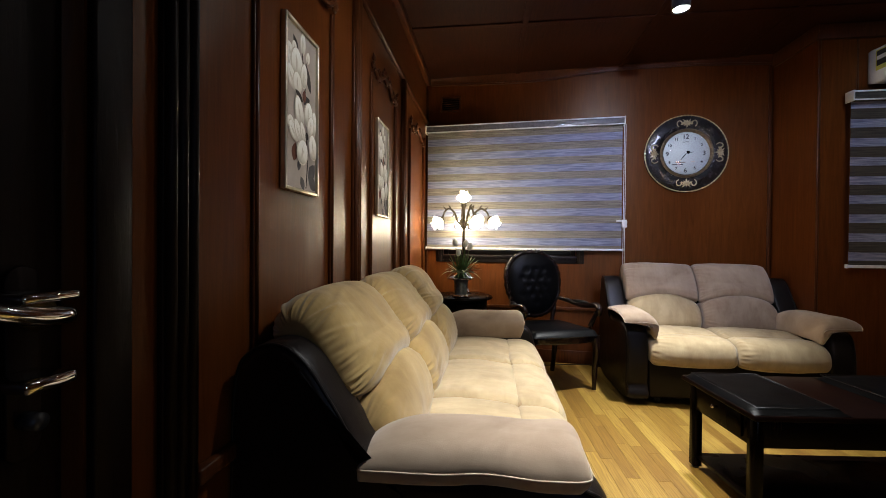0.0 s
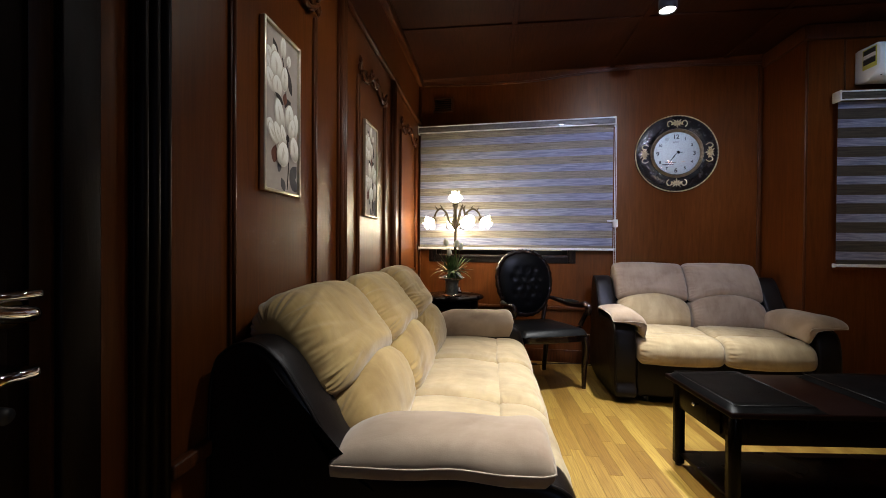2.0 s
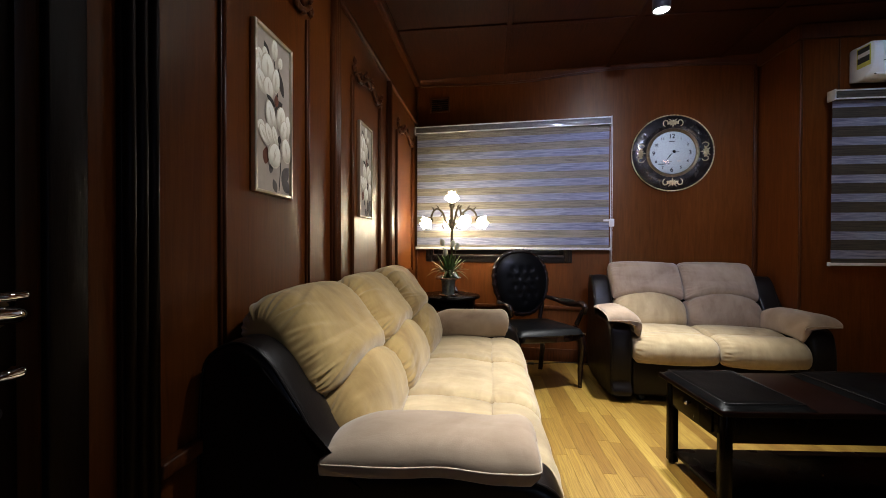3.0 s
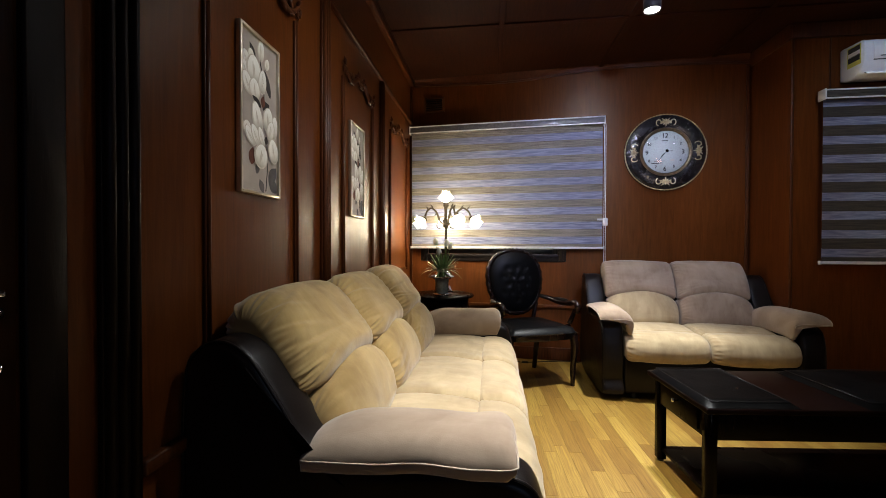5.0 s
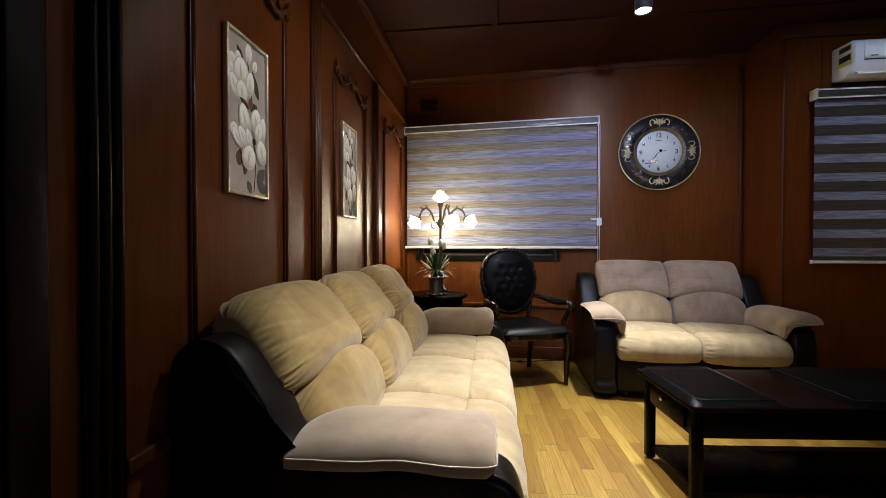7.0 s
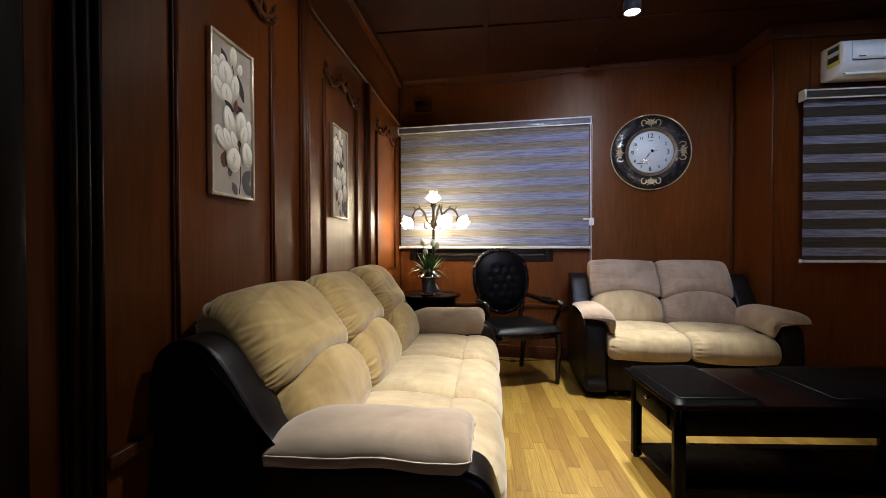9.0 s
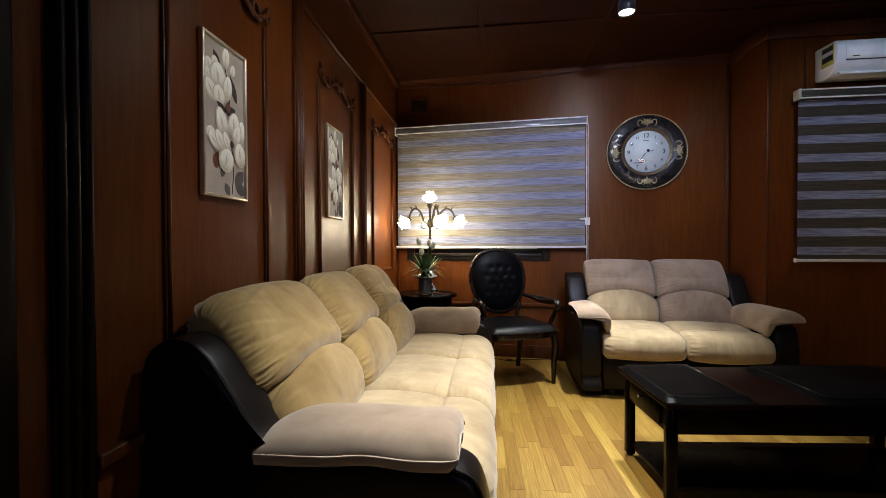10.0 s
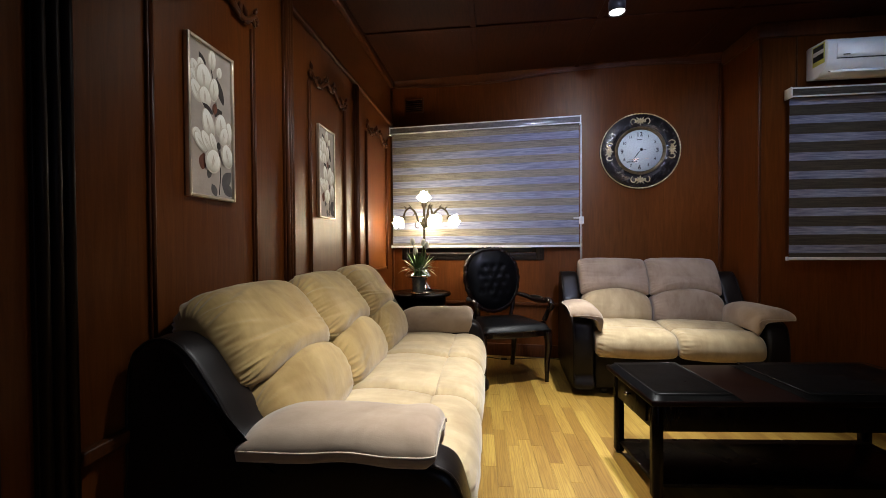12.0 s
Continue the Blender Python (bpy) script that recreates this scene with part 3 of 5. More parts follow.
# ---- windows and blinds ----
def window(name, m, x0, x1, z0, z1, lip):
    w = tagged(new(name), "dark framed window with two panes", "window", kind="structure")
    w.matrix_basis = m
    fw = 0.05
    for nm, a in (("jamb", (x0 + 0.001, x0 + fw, z0 + 0.001, z1 - 0.001)), ("jamb", (x1 - fw, x1 - 0.001, z0 + 0.001, z1 - 0.001)),
                  ("sill_rail", (x0 + fw, x1 - fw, z0 + 0.001, z0 + fw)), ("head_rail", (x0 + fw, x1 - fw, z1 - fw, z1 - 0.001)),
                  ("mullion", ((x0 + x1) / 2 - 0.03, (x0 + x1) / 2 + 0.03, z0 + fw, z1 - fw))):
        part(nm, box(a[0], a[1], 0.03, 0.10, a[2], a[3], bevel=0.004), M_WINDOW, w)
    for a, b in ((x0 + fw, (x0 + x1) / 2 - 0.03), ((x0 + x1) / 2 + 0.03, x1 - fw)):
        p = part("pane", box(a + 0.001, b - 0.001, 0.062, 0.066, z0 + fw + 0.001, z1 - fw - 0.001), M_GLASS, w, smooth=False)
        p.visible_shadow = False
    # casing proud of the wall, with a stepped profile
    for a in ((x0 - lip, x0 - 0.001, z0 - lip, z1 + lip), (x1 + 0.001, x1 + lip, z0 - lip, z1 + lip), (x0, x1, z0 - lip, z0 - 0.001), (x0, x1, z1 + 0.001, z1 + lip)):
        bm = box(a[0], a[1], -0.014, -0.0005, a[2], a[3], bevel=0.004)
        if a[1] - a[0] > a[3] - a[2]:
            add_box(bm, a[0] + 0.001, a[1] - 0.001, -0.026, -0.0135, a[2] + lip * 0.55, a[3] - 0.004, 0.004)
        else:
            s = 1 if a[0] < (x0 + x1) / 2 else -1
            mid = (a[0] + a[1]) / 2
            add_box(bm, mid - 0.018 + s * 0.008, mid + 0.018 + s * 0.008, -0.026, -0.0135, a[2] + 0.004, a[3] - 0.004, 0.004)
        part("casing", bm, M_WINDOW, w)
    return w


window("window_1", NORTH, 0.2, 1.57, 1.09, 2.3, 0.078)
window("window_2", NE, 2.98, 4.0, 1.15, 2.3, 0.06)
# added window, out of view, only to house the cool fill lamp
window("added_window_3", pose(0, -2.5, 0, 0, 0, 180), -2.75, -1.65, 0.9, 2.2, 0.06)


def zebra_blind(m, x0, x1, z_top, z_bot, off, bands, first, pitch, mat_band, label, chain=None):
    """Day-and-night roller blind: cassette, striped cloth, bottom bar, side chain."""
    b = thing("roller_blind", m, label, "window blind")
    hz = 0.075
    prof = [(-off - 0.035, z_top - hz), (-off - 0.04, z_top - hz + 0.01), (-off - 0.04, z_top - 0.012), (-off - 0.028, z_top), (-off + 0.028, z_top), (-off + 0.028, z_top - hz)]
    part("cassette", extrude(prof, x0 + 0.012, x1 - 0.012, "x", 0.002), M_CASSETTE if chain else mat_band, b, "grey head cassette")
    for z in (z_top - 0.006, z_top - hz + 0.004):
        part("cassette_edge", box(x0 + 0.012, x1 - 0.012, -off - 0.045, -off - 0.0405, z - 0.006, z + 0.006, bevel=0.002), M_WHITE, b)
    for x in (x0, x1 - 0.012):
        part("end_cap", box(x, x + 0.0115, -off - 0.048, -off + 0.03, z_top - hz - 0.005, z_top + 0.004, bevel=0.003), M_WHITE, b, "white plastic end cap")
    z = z_top - hz
    k = first
    cuts = []
    while k > z_bot + 0.012 - bands:
        cuts += [c for c in (k + bands / 2, k - bands / 2) if z_bot + 0.012 < c < z]
        k -= pitch
    top, dark = z, first + bands / 2 > z
    for c in cuts + [z_bot + 0.01]:
        bm = bmesh.new()
        n = 8
        lap = 0.0 if dark else 0.005
        for i in range(n):
            a, e = x0 + 0.02 + (x1 - x0 - 0.04) * i / n, x0 + 0.02 + (x1 - x0 - 0.04) * (i + 1) / n
            bm.faces.new([bm.verts.new((xx, -off + (0.0 if dark else 0.0018), zz)) for xx, zz in ((a, c - lap), (e, c - lap), (e, top + lap), (a, top + lap))])
        bmesh.ops.remove_doubles(bm, verts=bm.verts, dist=1e-5)
        part("opaque_band" if dark else "sheer_band", bm, mat_band if dark else M_SHEER, b, "" if dark else "sheer bluish cloth band", smooth=False)
        top, dark = c, not dark
    bm = box(x0 + 0.012, x1 - 0.012, -off - 0.012, -off + 0.012, z_bot - 0.014, z_bot + 0.0095, bevel=0.004)
    add_box(bm, x0 + 0.012, x1 - 0.012, -off - 0.015, -off - 0.0122, z_bot - 0.009, z_bot - 0.005)
    part("bottom_bar", bm, M_WHITE, b, "white bottom bar")
    for x in (x0 + 0.001, x1 - 0.0115):
        part("bar_end", box(x, x + 0.0105, -off - 0.014, -off + 0.014, z_bot - 0.018, z_bot + 0.014, bevel=0.003), M_WHITE, b)
    if chain:
        for dx in (0.0, 0.014):
            part("chain", tube([(x1 + 0.002 + dx - 0.012, -off - 0.03, z_top - hz), (x1 - 0.01 + dx, -off - 0.02, chain)], 0.0035, 6), M_WHITE, b, "white bead chain")
        part("chain_guide", box(x1 - 0.022, x1 + 0.022, -off - 0.045, -off - 0.005, 1.375, 1.45, bevel=0.006), M_WHITE, b, "white plastic chain guide")
        part("chain_clip", box(x1 - 0.075, x1 - 0.0225, -off - 0.03, -off - 0.012, 1.428, 1.446, bevel=0.004), M_WHITE, b, "white plastic clip")
    return b


zebra_blind(NORTH, 0.012, 2.008, 2.452, 1.158, 0.052, 0.075, 2.353, 0.1495, M_BAND, "striped day-night roller blind, tan and sheer, lowered", 0.9)
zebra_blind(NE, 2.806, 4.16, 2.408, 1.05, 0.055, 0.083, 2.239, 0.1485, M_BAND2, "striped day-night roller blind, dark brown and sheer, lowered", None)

# wall vent
v = thing("wall_vent", NORTH @ pose(0.268, 0, 2.70), "small dark wooden air vent in the wall", "vent")
for a in ((-0.11, -0.09, -0.08, 0.08), (0.09, 0.11, -0.08, 0.08), (-0.09, 0.09, 0.06, 0.08), (-0.09, 0.09, -0.08, -0.06)):
    part("frame", box(a[0], a[1], -0.014, -0.001, a[2], a[3], bevel=0.003), M_TRIM, v)
part("backing", box(-0.089, 0.089, -0.003, -0.001, -0.059, 0.059), M_DOOR_AND_SHADE, v)
for i in range(5):
    bm = box(-0.089, 0.089, -0.006, 0.006, -0.0015, 0.0015)
    part("slat", bm, M_TRIM, v, m=pose(0, -0.0095, -0.046 + 0.023 * i, 40, 0, 0))


# ---- recliner sofas ----
def recliner(name, m, seats, seat_w, depth, label, group):
    """Recliner sofa, facing -y, origin on the floor under the middle of its front."""
    s = thing(name, m, label, "sofa", group)
    half = seats * seat_w / 2
    arm = 0.165
    k = depth / 1.06

    def dd(pts):
        return [(d * k, z) for d, z in pts]
    for side in (-1, 1):
        # leather side with a bowed front and a wing behind the back cushions
        prof = dd([(0.10, 0.035), (0.06, 0.16), (0.05, 0.32), (0.065, 0.47), (0.12, 0.565), (0.30, 0.585), (0.56, 0.575), (0.70, 0.62), (0.79, 0.75), (0.87, 0.86), (0.945, 0.905), (1.02, 0.885), (1.065, 0.80), (1.075, 0.5), (1.06, 0.035)])
        a, b = (half + 0.004, half + arm)
        if side < 0:
            a, b = -b, -a
        loop = prof
        bm = cushion(loop, a, b, 0.022, 0.010, 0.0, 3.0 + side, 6, 0.004, 20)
        panel = part("arm_side", bm, M_LEATHER, s, "dark brown leather side panel")
        edge = spline([(0, d, z) for d, z in prof], 6, True)
        out = side * (half + arm - 0.010)
        mid_d = 0.55 * k
        welt = [Vector((out, p.y + 0.004 * (1 if p.y > mid_d else -1), p.z + 0.006)) for p in edge if p.z > 0.10]
        part("welt", tube(welt, 0.0045, 6), M_LEATHER, panel, "raised leather welt along the edge")
        # suede pad draped over the arm: thin at its outer seam, rolled down inside
        fl = 0.0 if seats > 2 else 0.048
        section = [(0.122, -0.012 + fl), (0.114, 0.020 + 0.7 * fl), (0.085, 0.050 + 0.25 * fl), (0.03, 0.070), (-0.03, 0.074), (-0.085, 0.058), (-0.122, 0.018), (-0.134, -0.045), (-0.126, -0.105), (-0.10, -0.10), (-0.07, -0.03), (-0.02, -0.012), (0.05, -0.020 + 0.7 * fl), (0.108, -0.036 + 1.4 * fl)]
        section = [(p.x, p.y) for p in spline([(o, h, 0) for o, h in section], 4, True)]
        cx = side * (half + arm * 0.5 - 0.012)
        d0, d1 = (0.135 if seats > 2 else 0.03) * k, 0.72 * k
        n = 30
        rings = []
        for i in range(n + 1):
            u = math.sin(math.pi / 2 * (2 * i / n - 1)) * 0.5 + 0.5
            d = d0 + (d1 - d0) * u
            e = min(u, 1 - u) * (d1 - d0)
            q = max(0.0, 1 - e / (0.06 if u < 0.5 else 0.17))
            shrink = 0.30 + 0.70 * math.sqrt(max(0.0, 1 - q * q)) if i not in (0, n) else 0.22
            zc = (0.598 if seats > 2 else 0.600) + 0.018 * math.sin(math.pi * u) + 0.012 * (1 - u) + (0.016 if seats > 2 else -0.008) * max(0.0, 0.22 - u) / 0.22
            ring = []
            for o, h in section:
                wide = 1.0 - 0.10 * (1 - shrink) - 0.12 * max(0.0, u - 0.75) / 0.25
                p = Vector((cx + side * o * wide, d, zc + (h if h < -0.03 and u > 0.04 else h * shrink)))
                p.z += 0.008 * noise.noise(p * 6.0 + Vector((seats, side, 0))) * shrink
                p.x += 0.006 * noise.noise(p * 8.0 + Vector((5, side, 0)))
                p.y += 0.006 * noise.noise(Vector((o * 20, side, seats))) * (1 - shrink)
                ring.append(p)
            rings.append(ring)
        pad = part("arm_pad", skin(bmesh.new(), rings), M_SUEDE_COOL, s, "tan suede arm pad, cool light in its colour")
        seam = [r[1] + Vector((side * 0.001, 0, 0.003)) for r in rings[:n - 1]]
        front = [rings[0][j] + Vector((0, -0.002, 0)) for j in range(1, 30, 2)]
        part("piping", tube(front[::-1] + seam[1:], 0.0024, 6), M_PIPING, pad, "pale sewn seam piping")
    # base and back shell
    bm = box(-half, half, 0.07 * k, 1.0 * k, 0.045, 0.33, bevel=0.02)
    part("base", bm, M_LEATHER, s, "dark brown leather base")
    prof = dd([(0.86, 0.33), (0.93, 0.7), (0.97, 0.96), (1.03, 0.97), (1.06, 0.9), (1.075, 0.5), (1.055, 0.2), (0.95, 0.2)])
    part("back_shell", cushion(prof, -half + 0.002, half - 0.002, 0.03, 0.0, 0.0, 1.0, 3, 0.003, 10), M_LEATHER, s, "dark brown leather back shell")
    for c in (-half + 0.08, half - 0.08):
        for d in (0.14 * k, 0.92 * k):
            part("foot", lathe([(0.0, 0.0), (0.026, 0.0), (0.03, 0.05), (0.0, 0.051)], 14), M_DARKPLASTIC, s, m=pose(c, d, 0))
    for i in range(seats):
        a = -half + i * seat_w + 0.004
        b = a + seat_w - 0.008
        sd = 7.3 * i + seats
        # footrest pad, seat, lumbar and upper back cushions
        big = seats > 2
        rest = [(0.255, 0.475), (0.215, 0.495), (0.13, 0.490), (0.068, 0.455), (0.04, 0.39), (0.05, 0.325), (0.09, 0.305), (0.16, 0.315), (0.25, 0.34)] if big else [(0.255, 0.475), (0.20, 0.497), (0.10, 0.492), (0.025, 0.455), (-0.005, 0.39), (0.01, 0.325), (0.06, 0.305), (0.16, 0.315), (0.25, 0.34)]
        part("footrest_pad", cushion(dd(rest), a, b, 0.035, 0.014, 0.005, sd, 12, 0.007, 40, ease=0.05), M_SUEDE_BRIGHT, s, "tan suede footrest pad")
        part("seat", cushion(dd([(0.25, 0.472), (0.33, 0.50), (0.47, 0.512), (0.62, 0.50), (0.74, 0.47), (0.76, 0.40), (0.60, 0.34), (0.27, 0.34)]), a, b, 0.035, 0.015, 0.005, sd + 1, 14, 0.009, 40, ease=0.05), M_SUEDE_BRIGHT, s, "tan suede seat cushion")
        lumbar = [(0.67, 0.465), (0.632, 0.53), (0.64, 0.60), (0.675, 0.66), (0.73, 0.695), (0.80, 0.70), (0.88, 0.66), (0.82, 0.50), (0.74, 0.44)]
        # two-seat lumbar pads: cool-lit copy at right, bright-lit copy at left
        part("lumbar_cushion", cushion(dd(lumbar), a + 0.004 - (0.05 if i == 0 and big else 0), b - 0.004, 0.055 if big else 0.03, 0.02 if big else 0.012, 0.009 if big else 0.004, sd + 2, 26 if big else 18, 0.007, 50, arch=0.07, pivot=0.58, ease=0.08), (M_SUEDE_COOL if i == 1 else M_SUEDE_BRIGHT) if seats == 2 else M_SUEDE, s, "tan suede lumbar cushion")
        upper = [(0.83, 0.712), (0.768, 0.70), (0.738, 0.735), (0.75, 0.80), (0.80, 0.895), (0.86, 0.975), (0.925, 1.022), (1.0, 1.015), (1.05, 0.95), (1.03, 0.86), (0.94, 0.76)]
        if big:
            upper = [(d, z - 0.012 if z > 0.85 else z) for d, z in upper]
        part("back_cushion", cushion(dd(upper), a - (0.06 if i == 0 and big else 0), b, 0.066 if big else 0.024, 0.025 if big else 0.018, 0.014 if big else 0.004, sd + 3, 34 if big else 16, 0.008 if big else 0.006, 60, arch=-0.065, pivot=0.88, ease=0.13 if big else 0.04), M_SUEDE_COOL if seats == 2 else M_SUEDE, s, "tan suede back cushion with gathered ends")
    return s


recliner("three_seat_sofa", pose(0.425, 2.097, 0, 0, 0, 90), 3, 0.617, 1.06, "three-seat tan suede recliner sofa with dark leather sides", "recliner suite")
recliner("two_seat_sofa", pose(1.835, 3.115, 0, 0, 0, -1.8), 2, 0.60, 0.90, "two-seat tan suede recliner sofa with dark leather sides", "recliner suite")


# ---- coffee table ----
t = thing("coffee_table", pose(1.172, 1.86, 0, 0, 0, 5.3), "low black wooden coffee table with padded leather ends", "table")
TL, TW, TH = 1.40, 0.47, 0.50
for x in (0.022, TL - 0.022):
    for y in (0.022, TW - 0.022):
        lg = part("leg", extrude([(x - 0.021, y - 0.021), (x + 0.021, y - 0.021), (x + 0.021, y + 0.021), (x - 0.021, y + 0.021)], 0.012, 0.455, "z", 0.003), M_EBONY, t)
        part("glide", lathe([(0.0, 0.0), (0.017, 0.0), (0.018, 0.012), (0.0, 0.0125)], 14), M_DARKPLASTIC, lg, "black foot glide", m=pose(x, y, 0))
for y in (0.006, TW - 0.026):
    part("apron", box(0.044, TL - 0.044, y, y + 0.02, 0.322, 0.455, bevel=0.002), M_EBONY, t)
for x in (0.006, TL - 0.026):
    part("apron", box(x, x + 0.02, 0.044, TW - 0.044, 0.322, 0.455, bevel=0.002), M_EBONY, t)
dr = part("drawer", box(-0.004, 0.0055, 0.075, TW - 0.075, 0.34, 0.445, bevel=0.002), M_EBONY, t, "black drawer front in the end apron")
part("knob", lathe([(0.0, 0.0), (0.005, 0.0), (0.004, 0.012), (0.010, 0.018), (0.011, 0.024), (0.006, 0.030), (0.0, 0.031)], 16), M_CHROME, dr, "small chrome knob", m=pose(-0.004, TW / 2, 0.412, 0, -90, 0))
part("tabletop", box(-0.03, TL + 0.03, -0.045, TW + 0.03, 0.456, 0.482, bevel=0.006), M_TABLEWOOD, t, "glossy dark red wooden top")
for a, b in ((-0.025, 0.375), (0.66, TL + 0.025)):
    bm = bmesh.new()
    n, q = 14, 14
    grid = [[None] * (q + 1) for _ in range(n + 1)]
    for i in range(n + 1):
        for j in range(q + 1):
            u, w = i / n, j / q
            e = min(min(u, 1 - u) * (b - a), min(w, 1 - w) * (TW + 0.065))
            z = 0.483 + 0.02 * math.sqrt(1 - max(0, 1 - e / 0.03) ** 2) + 0.002 * noise.noise(Vector((u * 6, w * 6, a)))
            grid[i][j] = bm.verts.new((a + (b - a) * u, -0.04 + (TW + 0.065) * w, z))
    for i in range(n):
        for j in range(q):
            bm.faces.new((grid[i][j], grid[i + 1][j], grid[i + 1][j + 1], grid[i][j + 1]))
    pad = part("leather_pad", bm, M_TABLE_LEATHER, t, "padded black leather panel")
    x = (a + 0.03, b - 0.03)
    y = (-0.01, TW - 0.005)
    part("stitching", tube([(x[0], y[0], 0.5035), (x[1], y[0], 0.5035), (x[1], y[1], 0.5035), (x[0], y[1], 0.5035)], 0.002, 5, closed=True), M_LEATHER, pad)
part("shelf", box(0.02, TL - 0.02, 0.02, TW - 0.02, 0.055, 0.075, bevel=0.003), M_EBONY, t, "dark lower shelf")

# ---- armchair ----
ch = thing("armchair", pose(0.553, 3.588, 0, 0, 0, 20), "carved dark wood armchair with oval tufted black leather back", "chair")
for x in (-0.285, 0.285):
    part("front_leg", tube(spline([(x, -0.25, 0.43), (x * 1.03, -0.262, 0.33), (x, -0.252, 0.18), (x * 0.99, -0.25, 0.0)], 6), lambda u: 0.037 - 0.019 * min(1, u * 1.1), 12), M_CHAIRWOOD, ch)
    part("back_leg", tube(spline([(x * 0.70, 0.24, 0.45), (x * 0.69, 0.25, 0.25), (x * 0.68, 0.29, 0.0)], 6), lambda u: 0.030 - 0.009 * u, 10), M_CHAIRWOOD, ch)
seat_out = [(-0.312, -0.27), (-0.16, -0.292), (0.0, -0.30), (0.16, -0.292), (0.312, -0.27), (0.245, 0.265), (-0.245, 0.265)]
part("seat_rail", extrude(seat_out, 0.400, 0.455, "z", 0.012), M_CHAIRWOOD, ch)
bm = bmesh.new()
n = 20
grid = [[None] * (n + 1) for _ in range(n + 1)]
for i in range(n + 1):
    for j in range(n + 1):
        u, w = i / n, j / n
        hw = 0.306 - 0.06 * w
        e = min(min(u, 1 - u) * 2 * hw, min(w, 1 - w) * 0.55)
        z = 0.455 + 0.045 * math.sqrt(1 - max(0, 1 - e / 0.05) ** 2) + 0.02 * math.sin(math.pi * u) * math.sin(math.pi * w)
        grid[i][j] = bm.verts.new((hw * (2 * u - 1), -0.29 + 0.55 * w - 0.012 * math.sin(math.pi * u) * (1 - w), z))
for i in range(n):
    for j in range(n):
        bm.faces.new((grid[i][j], grid[i + 1][j], grid[i + 1][j + 1], grid[i][j + 1]))
seat = part("seat", bm, M_BLACK_LEATHER, ch, "padded black leather seat")
bm = bmesh.new()
for p0, p1 in zip(seat_out, seat_out[1:] + seat_out[:1]):
    cnt = max(4, int((Vector(p1) - Vector(p0)).length / 0.022))
    for i in range(cnt):
        p = Vector((*p0, 0.45)).lerp(Vector((*p1, 0.45)), i / cnt)
        d = (Vector((p1[0] - p0[0], p1[1] - p0[1], 0))).normalized()
        out = Vector((d.y, -d.x, 0))
        bmesh.ops.create_icosphere(bm, subdivisions=1, radius=0.0055, matrix=Matrix.Translation(p + out * 0.004))
tagged(part("nailhead_trim", bm, M_OLDBRASS, seat, "row of brass nailheads"), kind="stuff")
BK = pose(-0.012, 0.295, 0.835, -9, 0, 0)
OW, OH = 0.262, 0.292


def oval(t, s=1.0):
    c, q = math.cos(t), math.sin(t)
    return OW * s * math.copysign(abs(c) ** 0.86, c) * (1 + 0.11 * q - 0.03 * q * q), OH * s * math.copysign(abs(q) ** 0.92, q)


ring = []
for i in range(112):
    a = 2 * math.pi * i / 112
    x, z = oval(a)
    ring.append((x, 0.0, z))
bm = tube(ring, lambda u: 0.026 + 0.0032 * math.sin(u * 2 * math.pi * 28), 10, closed=True, across=(0, 1, 0))
part("back_frame", bm, M_CHAIRWOOD, ch, "carved oval frame", m=BK)
bm = bmesh.new()
buttons = [(bx * 0.085 + (0.0425 if row % 2 else 0.0), (row - 2.4) * 0.075) for row in range(6) for bx in range(-2, 3)]
buttons = [(x, z) for x, z in buttons if (x / OW) ** 2 + (z / OH) ** 2 < 0.42]
rings = []
for r in range(23):
    s = 0.96 * math.sin(math.pi / 2 * (1 - r / 22.0)) if r < 22 else 0.004
    ringp = []
    for i in range(64):
        a = 2 * math.pi * i / 64
        x, z = oval(a, s)
        h = 0.06 * math.sqrt(max(0.0, 1 - s * s)) + 0.012
        for bx, bz in buttons:
            q = (x - bx) ** 2 + (z - bz) ** 2
            h -= 0.015 * math.exp(-q / 0.0006)
        ringp.append((x, -h, z))
    rings.append(ringp)
skin(bm, rings, caps=False)
bp = part("back_pad", bm, M_BLACK_LEATHER, ch, "button-tufted black leather oval", m=BK)
for bx, bz in buttons:
    s2 = (bx / OW) ** 2 + (bz / OH) ** 2
    part("button", lathe([(0.0, 0.0), (0.006, 0.0), (0.005, 0.003), (0.0, 0.004)], 10), M_BLACK_LEATHER, bp, m=pose(bx, -0.06 * math.sqrt(1 - s2) + 0.006, bz, 90, 0, 0))
bm = bmesh.new()
for i in range(60):
    a = 2 * math.pi * i / 60
    x, z = oval(a, 0.9)
    bmesh.ops.create_icosphere(bm, subdivisions=1, radius=0.0045, matrix=Matrix.Translation((x, -0.032, z)))
tagged(part("nailhead_trim", bm, M_OLDBRASS, bp, "row of brass nailheads"), kind="stuff")
part("back_board", extrude([oval(2 * math.pi * i / 40, 0.97) for i in range(40)], 0.002, 0.02, "y", 0.004), M_BLACK_LEATHER, ch, m=BK)
bm = bmesh.new()
for k in range(-3, 4):
    a = radians(k * 24)
    p = Vector((0.035 * k, -0.012, OH + 0.012))
    d = Vector((math.sin(a), 0, math.cos(a)))
    add_tube(bm, [p - 0.012 * d, p + 0.005 * d, p + 0.02 * d], lambda u: 0.010 * math.sin(math.pi * min(0.97, 0.2 + 0.75 * u)), 6)
part("crest", bm, M_CHAIRWOOD, ch, "carved leaf crest", m=BK)
